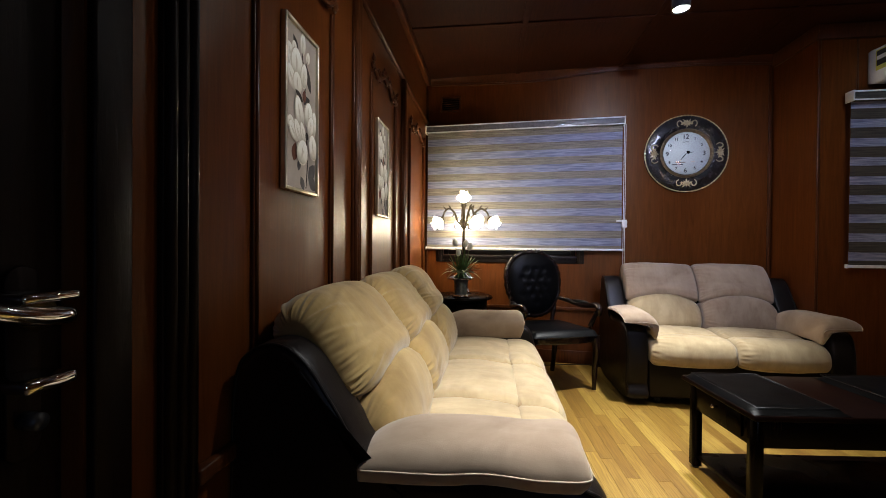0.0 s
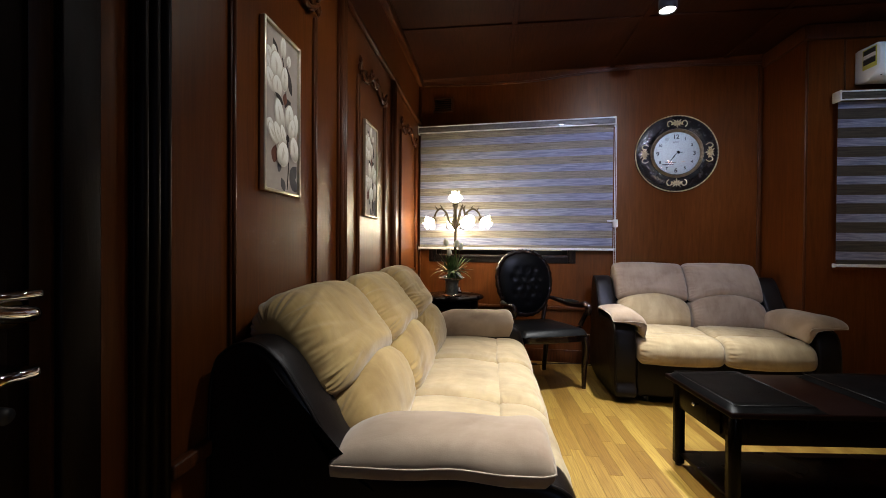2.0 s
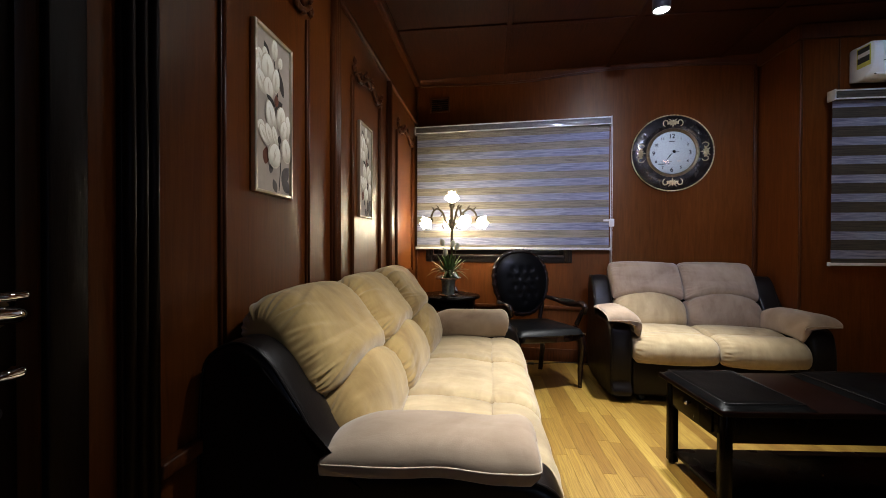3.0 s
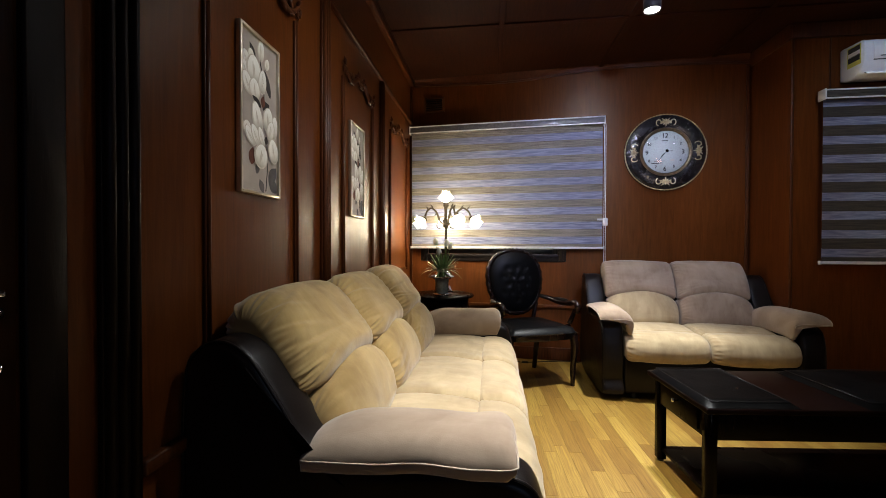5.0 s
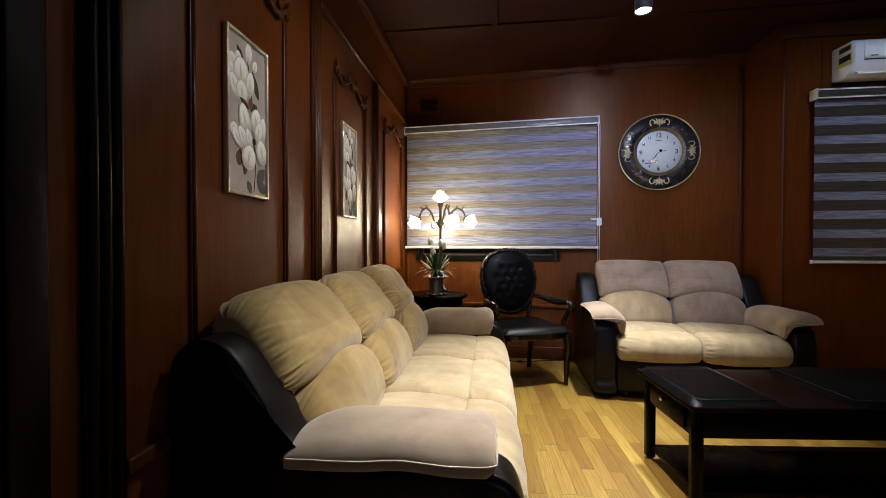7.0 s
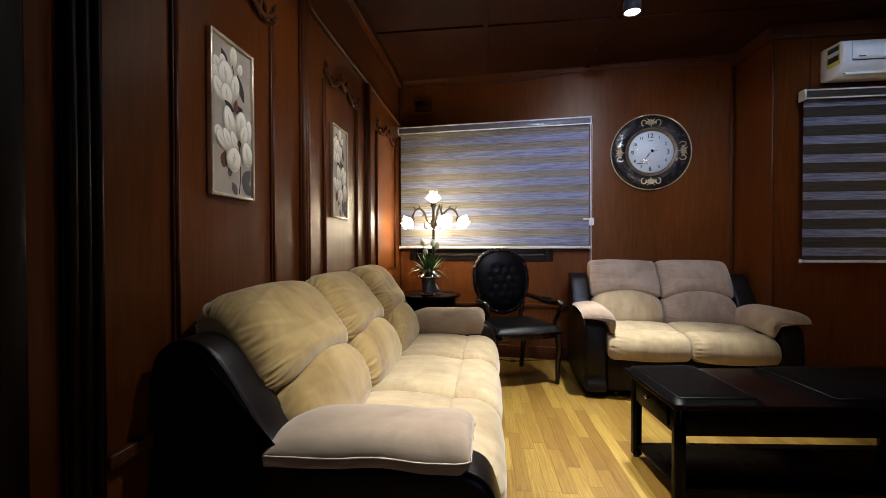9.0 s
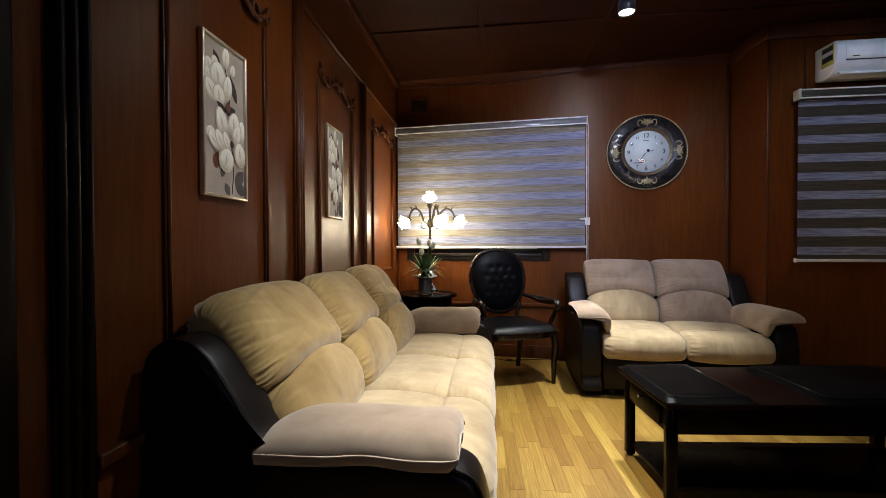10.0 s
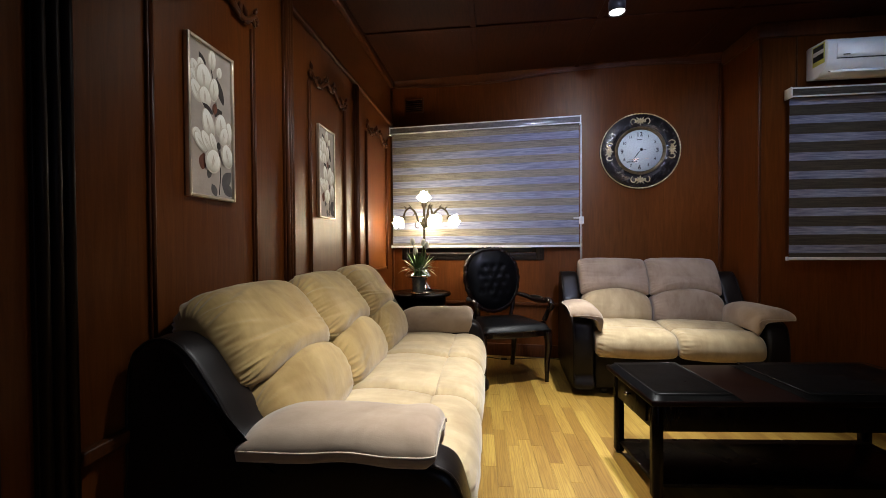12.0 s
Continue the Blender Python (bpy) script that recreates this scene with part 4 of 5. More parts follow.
for x in (-1, 1):
    part("back_post", tube(spline([(x * 0.15, 0.245, 0.43), (x * 0.17, 0.255, 0.52), (x * 0.20, 0.265, 0.64)], 5), 0.02, 10), M_CHAIRWOOD, ch)
    arm = tube(spline([(x * 0.235, 0.262, 0.70), (x * 0.285, 0.17, 0.685), (x * 0.325, 0.04, 0.665), (x * 0.338, -0.10, 0.675), (x * 0.338, -0.18, 0.69), (x * 0.336, -0.232, 0.668), (x * 0.334, -0.226, 0.622), (x * 0.334, -0.188, 0.618)], 6), lambda u: 0.018 + 0.009 * math.sin(math.pi * u), 10)
    ar = part("arm", arm, M_CHAIRWOOD, ch, "scrolled wooden arm")
    part("arm_post", tube(spline([(x * 0.334, -0.20, 0.63), (x * 0.335, -0.15, 0.56), (x * 0.315, -0.13, 0.49), (x * 0.295, -0.14, 0.42)], 6), lambda u: 0.017 + 0.006 * u, 10), M_CHAIRWOOD, ch)
    part("arm_pad", tube(spline([(x * 0.30, 0.12, 0.69), (x * 0.328, 0.03, 0.686), (x * 0.338, -0.08, 0.692)], 5), lambda u: 0.022 * math.sin(math.pi * (0.12 + 0.76 * u)), 10), M_BLACK_LEATHER, ar)

# ---- side table, vase, lamp ----
st = thing("side_table", pose(-0.225, 3.64, 0), "round dark polished wooden side table", "table")
part("tabletop", lathe([(0.0, 0.705), (0.265, 0.705), (0.285, 0.712), (0.29, 0.722), (0.283, 0.733), (0.27, 0.737), (0.0, 0.737)], 48), M_EBONY, st)
part("apron", lathe([(0.235, 0.62), (0.24, 0.62), (0.24, 0.704), (0.235, 0.704)], 40, ring_shape=True), M_EBONY, st)
for i in range(4):
    a = radians(45 + 90 * i)
    c, s = math.cos(a), math.sin(a)
    part("leg", tube(spline([(0.22 * c, 0.22 * s, 0.70), (0.235 * c, 0.235 * s, 0.5), (0.2 * c, 0.2 * s, 0.25), (0.23 * c, 0.23 * s, 0.0)], 6), lambda u: 0.024 - 0.009 * u, 10), M_EBONY, st)
part("lower_shelf", lathe([(0.0, 0.20), (0.19, 0.20), (0.195, 0.21), (0.19, 0.22), (0.0, 0.22)], 32), M_EBONY, st)

TOPZ = 0.7375
va = thing("flower_vase", pose(-0.213, 3.5, TOPZ), "grey glass vase with silver collar and white tulips", "vase")
part("body", lathe([(0.0, 0.0), (0.058, 0.0), (0.06, 0.006), (0.058, 0.03), (0.06, 0.10), (0.066, 0.145), (0.06, 0.15), (0.0, 0.15)], 32, ripple=lambda a, s: 1 + 0.012 * math.sin(a * 16)), M_VASE, va)
part("foot_ring", lathe([(0.056, -0.0), (0.066, 0.0), (0.068, 0.012), (0.061, 0.022), (0.056, 0.022)], 32, ring_shape=True), M_CHROME, va, "polished silver foot ring")
part("collar", lathe([(0.055, 0.146), (0.085, 0.15), (0.108, 0.158), (0.112, 0.166), (0.10, 0.172), (0.066, 0.187), (0.042, 0.205), (0.044, 0.225), (0.056, 0.235), (0.05, 0.24), (0.03, 0.236)], 40, ripple=lambda a, s: 1 + 0.06 * math.sin(a * 8) * (1 if 0.1 < s < 0.5 else 0.2)), M_CHROME, va, "polished silver fluted collar")
rng = random.Random(5)


def blade(bm, base, direction, length, width, droop):
    """Strap leaf with a keel, bent over by its weight."""
    n = 9
    d = Vector(direction).normalized()
    side = d.cross(Vector((0, 0, 1))).normalized()
    rows = []
    for i in range(n + 1):
        u = i / n
        p = Vector(base) + Vector((d.x * length * u, d.y * length * u, d.z * length * u - droop * u * u))
        w = width * math.sin(math.pi * min(0.985, 0.15 + 0.84 * u)) ** 0.8
        rows.append([p - side * w, p + Vector((0, 0, -0.25 * w)), p + side * w])
    vs = [[bm.verts.new(q) for q in r] for r in rows]
    for a, b in zip(vs, vs[1:]):
        for j in range(2):
            bm.faces.new((a[j], a[j + 1], b[j + 1], b[j]))


for i in range(74):
    a = rng.uniform(0, 2 * math.pi)
    lean = rng.uniform(0.15, 1.5)
    bm = bmesh.new()
    blade(bm, (0.02 * math.cos(a), 0.02 * math.sin(a), 0.2), (lean * math.cos(a), lean * math.sin(a), 1.0), rng.uniform(0.14, 0.24), rng.uniform(0.007, 0.0125), rng.uniform(0.02, 0.12) * lean)
    part("leaf", bm, M_LEAF, va)
for x, y, z in ((-0.05, 0.02, 0.44), (0.066, -0.01, 0.405), (-0.018, -0.05, 0.355), (0.03, 0.05, 0.43)):
    part("stem", tube(spline([(x * 0.2, y * 0.2, 0.2), (x * 0.5, y * 0.5, z * 0.65), (x, y, z)], 5), 0.0032, 6), M_LEAF, va)
    bm = lathe([(0.004, 0.0), (0.016, 0.008), (0.023, 0.025), (0.022, 0.042), (0.014, 0.06), (0.006, 0.068)], 18, ripple=lambda a, s: 1 + 0.09 * math.sin(3 * a) * s)
    part("tulip", bm, M_TULIP, va, "white tulip bloom", m=pose(x, y, z, 12 * y / 0.05, 12 * x / 0.05, 0))

lp = thing("table_lamp", pose(-0.216, 3.835, TOPZ), "antique bronze table lamp with four lit flower shades", "lamp")
part("base", lathe([(0.0, 0.0), (0.075, 0.0), (0.078, 0.01), (0.06, 0.022), (0.05, 0.05), (0.03, 0.06), (0.028, 0.10), (0.046, 0.13), (0.05, 0.16), (0.03, 0.19), (0.014, 0.20), (0.0, 0.2)], 32), M_CHROME, lp, "polished silver lamp base")
part("stem", lathe([(0.013, 0.19), (0.013, 0.45), (0.018, 0.46), (0.012, 0.48), (0.012, 0.60), (0.03, 0.625), (0.036, 0.65), (0.03, 0.675), (0.013, 0.70), (0.012, 0.80), (0.026, 0.822), (0.03, 0.835), (0.0, 0.836)], 20, ripple=lambda a, s: 1 + 0.06 * math.sin(6 * a)), M_LAMPBRONZE, lp)


def flower_shade(parent, m):
    """Glass rose: three whorls of ruffled petals."""
    f = part("shade_cup", lathe([(0.0, -0.012), (0.02, -0.010), (0.028, 0.0), (0.03, 0.012), (0.0, 0.013)], 18), M_LAMPBRONZE, parent, "bronze shade holder", m=m)
    for k, (count, r, h, lean) in enumerate(((7, 0.058, 0.070, 1.0), (6, 0.043, 0.088, 0.7), (4, 0.020, 0.118, 0.35))):
        for i in range(count):
            a0 = 2 * math.pi * (i + 0.5 * (k % 2)) / count
            bm = bmesh.new()
            rows = []
            for u in range(6):
                uu = u / 5
                row = []
                for w in range(7):
                    ww = w / 6 * 2 - 1
                    wid = 0.92 * math.sin(math.pi * (0.16 + 0.68 * uu)) ** 0.7 * (1 - 0.3 * max(0, uu - 0.6) / 0.4)
                    a = a0 + ww * wid
                    rad = 0.012 + r * (1 - (1 - uu) ** 1.7) + 0.006 * math.sin(ww * 7) * uu
                    row.append(Vector((rad * math.cos(a), rad * math.sin(a), 0.012 + h * uu * (1 - 0.12 * ww * ww) - 0.02 * lean * uu ** 3)))
                rows.append(row)
            skin(bm, rows, closed_loop=False, caps=False)
            part("petal", bm, M_SHADE, f)
    return f


flower_shade(lp, pose(0, 0, 0.845))
for x, y, z, tilt in ((-0.195, -0.03, 0.70, -135), (0.10, -0.13, 0.70, 140), (0.235, 0.03, 0.71, 125), (-0.03, 0.2, 0.70, 140)):
    r = math.hypot(x, y)
    c, s = x / r, y / r
    pts = [(0.02 * c, 0.02 * s, 0.64), (0.3 * r * c, 0.3 * r * s, 0.68), (0.45 * r * c, 0.45 * r * s, 0.76), (0.7 * r * c, 0.7 * r * s, 0.80), (0.92 * r * c, 0.92 * r * s, 0.77), (x, y, z + 0.02)]
    arm = part("branch", tube(spline(pts, 7), lambda u: 0.0115 - 0.003 * u, 8), M_LAMPBRONZE, lp, "leafy bronze branch")
    for u, sgn in ((0.2, 1), (0.4, -1), (0.55, 1), (0.75, 1), (0.85, -1)):
        p = Vector(spline(pts, 7)[int(u * 35)])
        d = Vector((c * 0.4, s * 0.4, sgn)).normalized()
        part("leaf", tube([p, p + 0.02 * d, p + 0.045 * d + Vector((0.01 * c, 0.01 * s, 0))], lambda q: 0.015 * math.sin(math.pi * min(0.97, 0.25 + 0.72 * q)), 6, flat=0.6), M_LAMPBRONZE, arm)
    curl = [(0.3 * r * c + 0.03 * math.cos(q) * c, 0.3 * r * s + 0.03 * math.cos(q) * s, 0.635 + 0.03 * math.sin(q)) for q in (radians(60 - 25 * i) for i in range(12))]
    part("curl", tube(curl, 0.006, 6), M_LAMPBRONZE, arm)
    heading = Vector((c * 0.75, s * 0.75, -0.55)).normalized()
    flower_shade(lp, Matrix.Translation((x, y, z)) @ heading.to_track_quat("Z", "Y").to_matrix().to_4x4())

# ---- clock ----
ck = thing("wall_clock", NORTH @ pose(2.563, -0.001, 2.085) @ Matrix.Diagonal((1.04, 1.0, 1.04, 1.0)), "large round black lacquer wall clock with gilt ornaments", "clock")
FACE = pose(0, 0, 0, 90, 0, 0)           # turned shapes: their height points into the room


def turned(name, profile, mat, label="", seg=72, ripple=None, parent=ck):
    return part(name, lathe(profile, seg, ripple=ripple, ring_shape=profile[0][0] > 0.01), mat, parent, label, m=FACE)


turned("rim", [(0.20, 0.0), (0.352, 0.0), (0.358, 0.012), (0.352, 0.022), (0.33, 0.030), (0.28, 0.044), (0.235, 0.042), (0.218, 0.034), (0.20, 0.03)], M_LACQUER, "black lacquered rim")
bm = bmesh.new()
rp = [(0.35 * math.cos(a), -0.026, 0.35 * math.sin(a)) for a in (2 * math.pi * i / 450 for i in range(450))]
add_tube(bm, rp, lambda u: 0.005 + 0.0016 * math.sin(u * 2 * math.pi * 75), 8, closed=True, across=(0, 1, 0))
part("rope_edge", bm, M_GOLD, ck, "gilt rope edge")
turned("inner_ring", [(0.196, 0.02), (0.222, 0.03), (0.226, 0.044), (0.216, 0.05), (0.206, 0.044), (0.198, 0.04)], M_OLDBRASS, "bronze inner ring")
turned("dial", [(0.0, 0.010), (0.2, 0.010), (0.2, 0.016), (0.0, 0.016)], M_FACE, "white dial")
dome = turned("glass", [(0.199, 0.030), (0.18, 0.040), (0.14, 0.052), (0.09, 0.060), (0.04, 0.0635), (0.0, 0.064), (0.0, 0.061), (0.04, 0.0605), (0.09, 0.057), (0.14, 0.049), (0.18, 0.037), (0.199, 0.027)], M_GLASS, "domed clear glass")
dome.visible_shadow = False


def lettering(text, size, m, mat, parent, name):
    cu = bpy.data.curves.new("lettering", "FONT")
    cu.body, cu.size, cu.extrude, cu.offset = text, size, 0.0006, 0.0012
    cu.align_x, cu.align_y = "CENTER", "CENTER"
    tmp = bpy.data.objects.new("lettering", cu)
    scene.collection.objects.link(tmp)
    bpy.context.view_layer.update()
    me = bpy.data.meshes.new_from_object(tmp.evaluated_get(bpy.context.evaluated_depsgraph_get()))
    bpy.data.objects.remove(tmp)
    me.materials.clear()
    me.materials.append(mat)
    ob = new(name, me)
    ob.parent = parent
    ob.matrix_basis = m
    return ob


dial = [o for o in ck.children if o.name.startswith("dial")][0]
for h in range(1, 13):
    a = radians(90 - 30 * h)
    big = h % 3 == 0
    lettering(str(h), 0.056 if big else 0.034, Matrix.Translation((0.155 * math.cos(a), 0.155 * math.sin(a), 0.0168)), M_INK, dial, "numeral")
for ang, ln, w in ((90 - 78, 0.075, 0.007), (90 - 216, 0.115, 0.005)):
    bm = extrude([(-0.02, -w / 2), (0.25 * ln, -w), (ln, 0), (0.25 * ln, w), (-0.02, w / 2)], 0.0, 0.0015, "z")
    part("hand", bm, M_INK, dial, "dark clock hand", False, m=pose(0, 0, 0.0195 + ln * 0.02, 0, 0, ang))
part("print_bar", box(-0.115, -0.02, -0.103, -0.094, 0.0165, 0.0172), M_INK, dial, "dark printed bar", False)
part("print_bar", box(-0.09, 0.0, -0.082, -0.077, 0.0165, 0.0172), M_OLDBRASS, dial, "", False)
part("print_bar", box(0.045, 0.08, -0.08, -0.068, 0.0165, 0.0172), M_PETALRIM, dial, "", False)
part("print_bar", box(-0.025, 0.025, 0.105, 0.111, 0.0165, 0.0172), M_INK, dial, "", False)
for q in range(4):
    boss = lathe([(0.0, 0.0), (0.009, 0.0), (0.008, 0.006), (0.0, 0.009)], 12)
    orn = part("gilt_ornament", boss, M_GOLD, ck, "gilt flower ornament", m=pose(0, 0, 0, 0, 90 * q, 0) @ pose(0, -0.043, 0.276, 90, 0, 0))
    for k in range(10):
        a = radians(k * 36)
        d = Vector((1.5 * math.sin(a), 1.1 * math.cos(a), 0)) * (1.15 if k % 2 else 0.85)
        bm = tube([0.006 * d, 0.02 * d + Vector((0, 0, 0.004)), 0.036 * d - Vector((0, 0, 0.003))], lambda u: 0.0075 * math.sin(math.pi * min(0.97, 0.25 + 0.72 * u)), 6)
        part("gilt_petal", bm, M_GOLD, orn)
    for sx in (-1, 1):
        cur = [(sx * (0.062 + 0.022 * math.cos(w)), -0.006 + 0.028 * math.sin(w), 0.003) for w in (radians(200 - 40 * i) for i in range(8))]
        part("gilt_scroll", tube(cur, lambda u: 0.0065 - 0.003 * u, 6), M_GOLD, orn)

# ---- air conditioner ----
ac = thing("air_conditioner", pose(2.98, JOG_Y, 2.464), "white split air conditioner with a yellow energy label", "air conditioner")
AL = 0.86
body = [(-0.002, 0.02), (-0.06, 0.0), (-0.12, 0.006), (-0.19, 0.055), (-0.215, 0.10), (-0.222, 0.19), (-0.215, 0.246), (-0.19, 0.266), (-0.03, 0.27), (-0.002, 0.266)]
part("body", extrude(body, 0.0, AL, "x", 0.008, 3), M_AC, ac)
part("front_panel", extrude([(-0.2235, 0.115), (-0.2275, 0.14), (-0.2285, 0.19), (-0.2225, 0.246), (-0.2195, 0.246), (-0.2225, 0.19), (-0.219, 0.115)], 0.06, AL - 0.03, "x"), M_AC, ac)
part("slot", box(0.06, AL - 0.03, -0.2235, -0.2185, 0.104, 0.109), M_DARKPLASTIC, ac, "dark panel gap", False)
lv = part("louvre", box(0.05, AL - 0.05, -0.004, 0.002, -0.028, 0.028, bevel=0.002), M_AC, ac, m=pose(0, -0.166, 0.035, -42, 0, 0))
part("outlet", box(0.04, AL - 0.04, -0.003, 0.0005, -0.032, -0.024), M_DARKPLASTIC, ac, "dark air outlet", False, m=pose(0, -0.152, 0.048, -42, 0, 0))
sk = part("energy_label", box(-0.003, -0.0006, -0.19, -0.075, 0.095, 0.248), M_STICKER, ac, "yellow energy label", False)
for z0, z1, mt in ((0.225, 0.252, M_INK), (0.19, 0.215, M_WHITE), (0.15, 0.172, M_INK), (0.178, 0.186, M_INK)):
    part("label_bar", box(-0.0045, -0.0032, -0.182, -0.083, z0 - 0.022, z1 - 0.012), mt, sk, "", False)
part("badge", box(0.10, 0.145, -0.2295, -0.2262, 0.128, 0.134), M_DARKPLASTIC, ac, "", False)


# ---- framed flower paintings ----
def painting(m, w, h):
    p = thing("framed_painting", m, "tall framed painting of white magnolia blossoms on greige", "picture", "paired flower paintings")
    fw = 0.012
    for a in ((0, fw, 0, h), (w - fw, w, 0, h), (fw, w - fw, 0, fw), (fw, w - fw, h - fw, h)):
        part("frame", box(a[0], a[1], -0.023, -0.002, a[2], a[3], bevel=0.003), M_FRAME, p, "thin champagne metal frame")
    cv = part("canvas", box(fw, w - fw, -0.012, -0.003, fw, h - fw), M_CANVAS, p, "painted canvas", False)
    layer = [0.0124]

    def dab(name, u, v, ln, wd, ang, mat, tip=0.5):
        """One brush shape: a slightly raised oval with a pointed end."""
        layer[0] += 0.00006
        bm = bmesh.new()
        c = bm.verts.new((0, -0.00003, 0))
        rim = []
        for i in range(20):
            a = 2 * math.pi * i / 20
            x = 0.5 * ln * math.cos(a)
            z = 0.5 * wd * math.sin(a) * (1 - tip * max(0.0, math.cos(a)) ** 2) * (abs(math.sin(a)) ** 0.5 if tip > 0.55 else 1)
            rim.append(bm.verts.new((x, 0, z)))
        for i in range(20):
            bm.faces.new((rim[i], rim[(i + 1) % 20], c))
        part(name, bm, mat, cv, "", True, pose(fw + u * (w - 2 * fw), -layer[0], fw + (1 - v) * (h - 2 * fw), 0, -ang, 0))

    def petal(u, v, ln, wd, ang):
        dab("petal", u, v, ln * 1.12, wd * 1.16, ang, M_PETALRIM, 0.12)
        dab("petal", u + 0.008, v - 0.003, ln * 1.05, wd * 0.97, ang, M_PETAL, 0.12)
        side = 0.012 if ang < 95 else -0.012
        dab("petal_vein", u - side, v + 0.006, ln * 0.75, wd * 0.10, ang + 4, M_PETALRIM, 0.4)
        dab("petal_vein", u + side, v + 0.010, ln * 0.5, wd * 0.06, ang - 5, M_PETALRIM, 0.4)

    def branch(pts, r):
        layer[0] += 0.00006
        q = [(fw + u * (w - 2 * fw), -layer[0], fw + (1 - v) * (h - 2 * fw)) for u, v in pts]
        part("twig", tube(spline(q, 6), r, 6, flat=0.1), M_LEAFPAINT, cv)
    branch([(0.66, 0.985), (0.70, 0.85), (0.69, 0.75), (0.66, 0.65)], 0.0024)
    branch([(0.63, 0.42), (0.60, 0.30), (0.55, 0.20), (0.50, 0.13)], 0.0022)
    branch([(0.55, 0.20), (0.63, 0.18), (0.70, 0.15)], 0.0018)
    for u, v, ln, wd, ang, mt in ((0.305, 0.106, 0.062, 0.030, 125, M_LEAFPAINT), (0.72, 0.255, 0.108, 0.036, 112, M_LEAFPAINT),
                                 (0.29, 0.775, 0.068, 0.045, 80, M_RUST), (0.43, 0.845, 0.045, 0.028, 75, M_GREYLEAF), (0.868, 0.862, 0.085, 0.052, 50, M_GREYLEAF),
                                 (0.88, 0.938, 0.08, 0.05, 150, M_GREYLEAF), (0.54, 0.955, 0.055, 0.034, 120, M_GREYLEAF)):
        dab("painted_leaf", u, v, ln, wd, ang, mt, 0.6)
    # the upper blossom and its buds
    for a in ((0.53, 0.068, 0.075, 0.040, 85), (0.70, 0.128, 0.042, 0.030, 75), (0.26, 0.140, 0.042, 0.036, 100), (0.12, 0.180, 0.050, 0.044, 115), (0.10, 0.250, 0.055, 0.036, 120),
              (0.33, 0.225, 0.100, 0.082, 92), (0.56, 0.268, 0.086, 0.048, 82), (0.16, 0.330, 0.078, 0.052, 125), (0.34, 0.345, 0.070, 0.062, 95)):
        petal(*a)
    for u, v, ln, wd, ang, mt in ((0.40, 0.415, 0.065, 0.026, 155, M_LEAFPAINT), (0.66, 0.418, 0.055, 0.040, 35, M_LEAFPAINT), (0.57, 0.395, 0.048, 0.030, 85, M_RUST)):
        dab("painted_leaf", u, v, ln, wd, ang, mt, 0.6)
    # the lower blossom
    for a in ((0.90, 0.535, 0.088, 0.044, 82), (0.41, 0.520, 0.108, 0.060, 108), (0.71, 0.500, 0.088, 0.064, 82), (0.78, 0.565, 0.070, 0.046, 72), (0.13, 0.610, 0.042, 0.046, 90),
              (0.22, 0.655, 0.076, 0.042, 138), (0.36, 0.640, 0.080, 0.042, 126), (0.51, 0.632, 0.066, 0.034, 115), (0.86, 0.700, 0.088, 0.064, 102), (0.50, 0.762, 0.086, 0.078, 72)):
        petal(*a)
    dab("painted_leaf", 0.64, 0.645, 0.030, 0.024, 90, M_LEAFPAINT, 0.3)
    return p


painting(WEST @ pose(1.275, 0, 1.372), 0.262, 0.60)
painting(WEST @ pose(2.385, 0, 1.362), 0.262, 0.60)


# ---- ceiling spots ----
def spot_fixture(x, y, target):
    f = thing("ceiling_spotlight", pose(x, y, ROOM_H - 0.014), "small black cylinder ceiling spotlight, lit", "spotlight", "ceiling spotlights")
    part("mount", lathe([(0.0, 0.0), (0.05, 0.0), (0.05, -0.012), (0.0, -0.013)], 28), M_DARKPLASTIC, f)
    part("housing", lathe([(0.045, -0.013), (0.058, -0.02), (0.060, -0.105), (0.054, -0.107), (0.05, -0.09), (0.02, -0.085)], 32), M_DARKPLASTIC, f)
    part("lens", lathe([(0.0, -0.098), (0.050, -0.098), (0.050, -0.094), (0.0, -0.094)], 28), M_BULB, f, "glowing round lens")
    return f


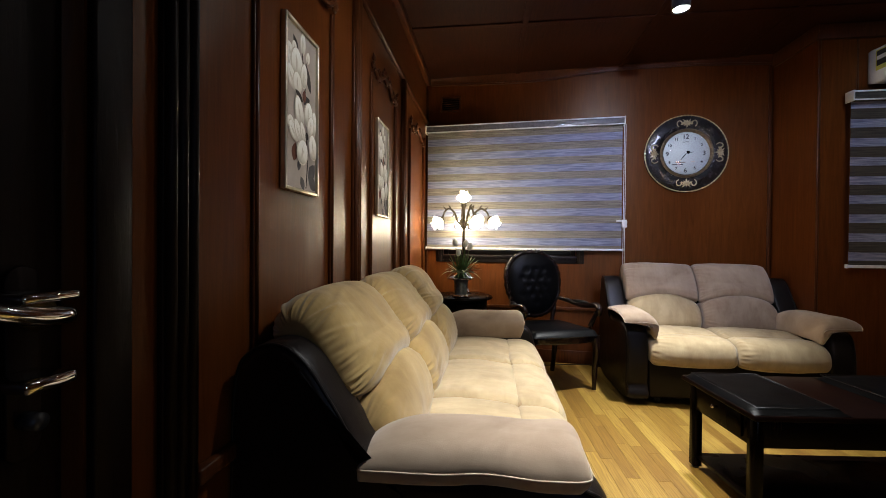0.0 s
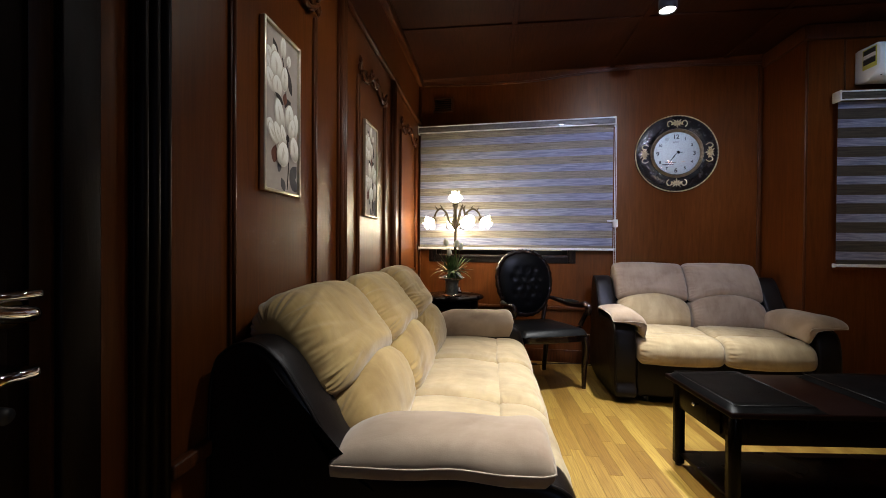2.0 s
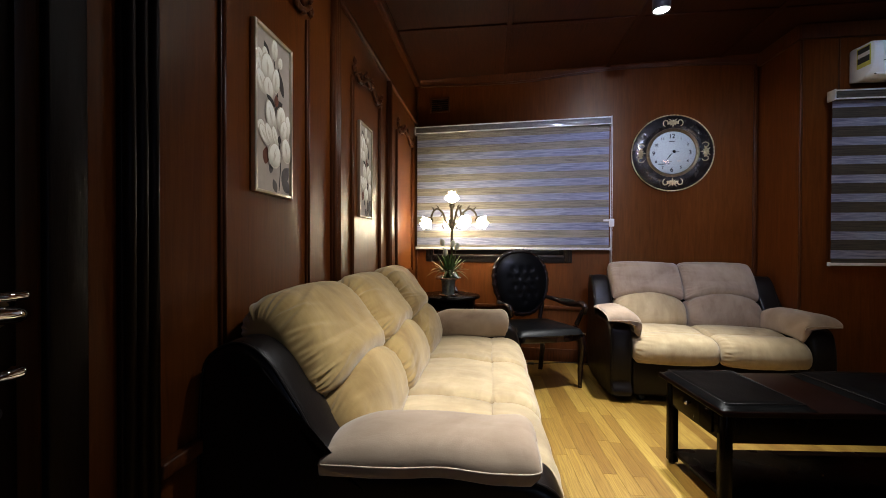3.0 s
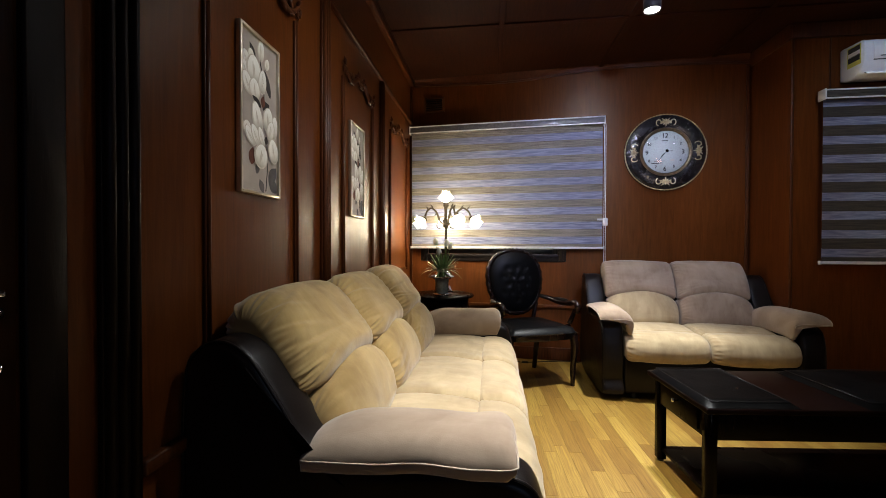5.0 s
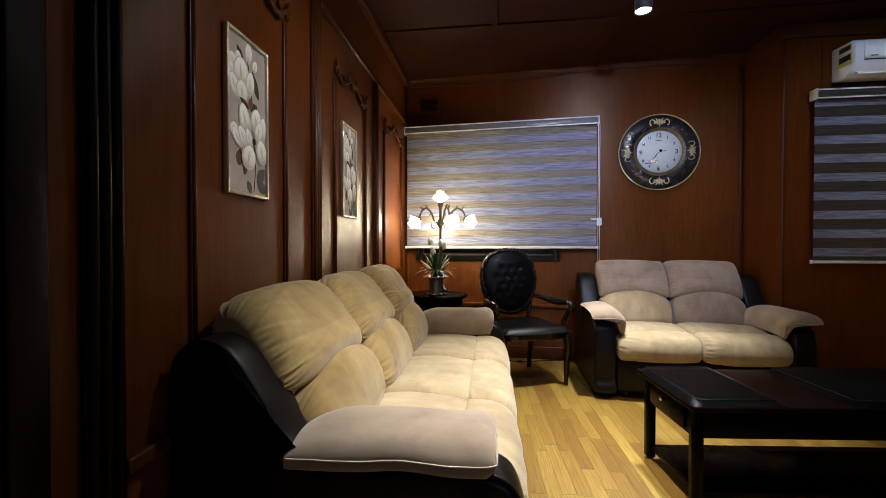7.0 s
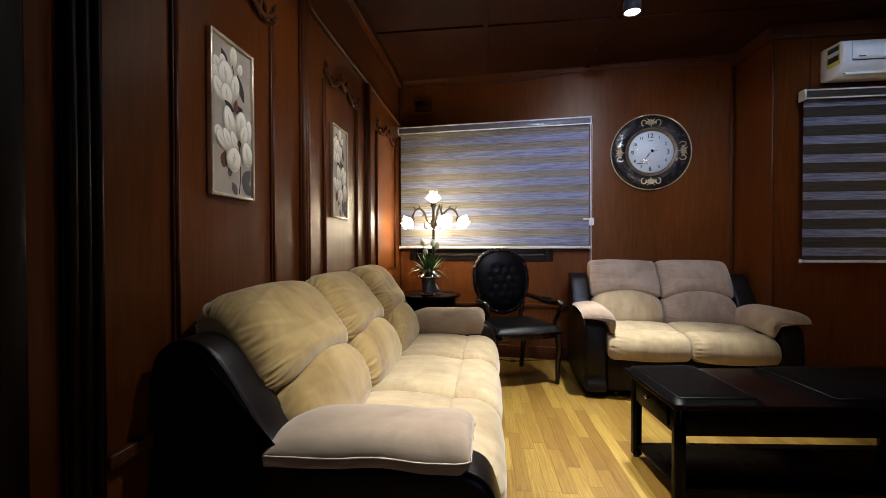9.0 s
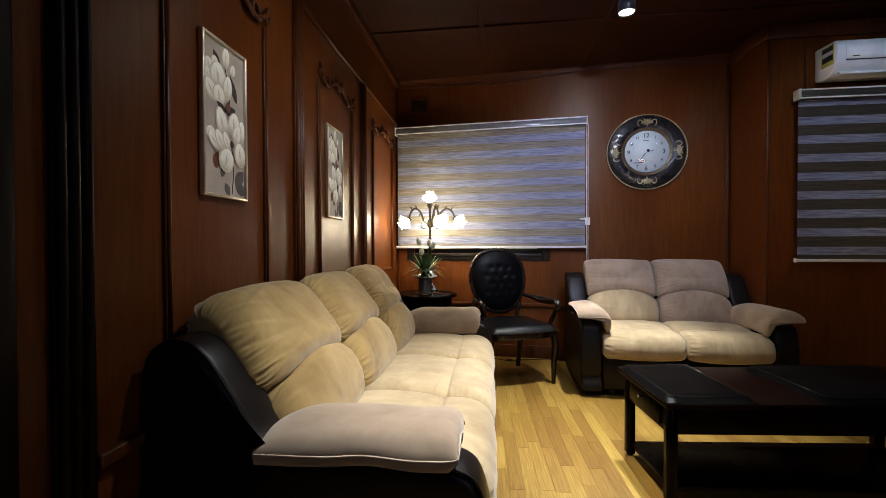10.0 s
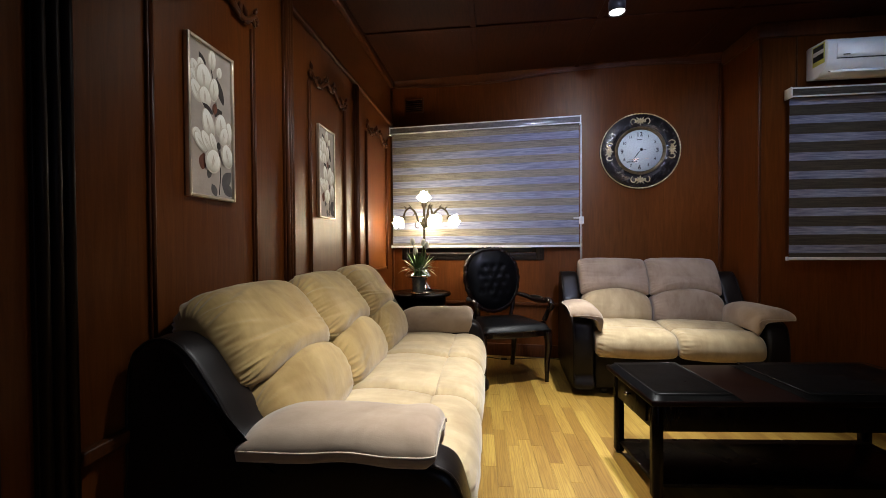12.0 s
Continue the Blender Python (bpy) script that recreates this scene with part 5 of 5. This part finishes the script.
# the first cool fixture is out of view and only houses the added fill
for place in [s[0] for s in SPOTS] + [DIM_SPOT] + UNSEEN_COOL_SPOTS:
    spot_fixture(place[0], place[1], place)

# ---- cable on the floor ----
cb = part("power_cable", tube(spline([(0.20, 4.18, 0.005), (0.42, 4.12, 0.005), (0.55, 4.07, 0.005), (0.75, 4.12, 0.005), (0.98, 4.16, 0.005), (1.15, 4.10, 0.005)], 8), 0.0042, 6), M_CABLE)
tagged(cb, "thin black power cable lying along the wall", "cable")
ad = part("cable_switch", box(0.53, 0.59, 4.052, 4.084, 0.0, 0.02, bevel=0.006), M_CABLE)
tagged(ad, "small black inline switch on the floor cable", "switch")

# ---- floor strips ----
FL = pose(0, 0, 0, 0, 0, 2.2)
PW = 0.072
rng = random.Random(11)
meshes = {}


def strip_mesh(ln):
    key = round(ln, 2)
    if key not in meshes:
        bm = box(-PW / 2 + 0.0002, PW / 2 - 0.0002, 0.0002, key - 0.0002, -0.0085, 0.0, bevel=0.0006, seg=1)
        me = bpy.data.meshes.new("floor_strip")
        bm.to_mesh(me)
        bm.free()
        me.materials.append(M_FLOOR)
        meshes[key] = me
    return meshes[key]


rest = bmesh.new()
singles = 0
for i in range(-13, 72):
    x = i * PW
    y = -2.9 + rng.uniform(0, 0.4)
    end = 4.34 if x < 2.75 else JOG_Y + 0.06
    while y < end:
        ln = min(rng.choice((0.36, 0.42, 0.48, 0.54, 0.60)), end - y)
        if y < -2.54:
            y, ln = -2.54, max(0.1, ln - (-2.54 - y))
        near = 0.22 < x < 2.75 and 1.15 < y < 4.2
        if near and singles < 300:
            ob = new("floor_strip", strip_mesh(ln))
            ob.parent = floor
            ob.matrix_basis = FL @ Matrix.Translation((x, y, 0))
            singles += 1
        else:
            c = FL @ Vector((x, y, 0))
            if WX - 0.12 < c.x < EAST_X + 0.1 and -2.7 < c.y < 4.5:
                add_box(rest, x - PW / 2 + 0.0004, x + PW / 2 - 0.0004, y + 0.0004, y + ln - 0.0004, -0.0085, 0.0)
        y += ln
ob = part("outer_floor_strips", rest, M_FLOOR, floor, "", False, FL)
tagged(ob, kind="stuff")
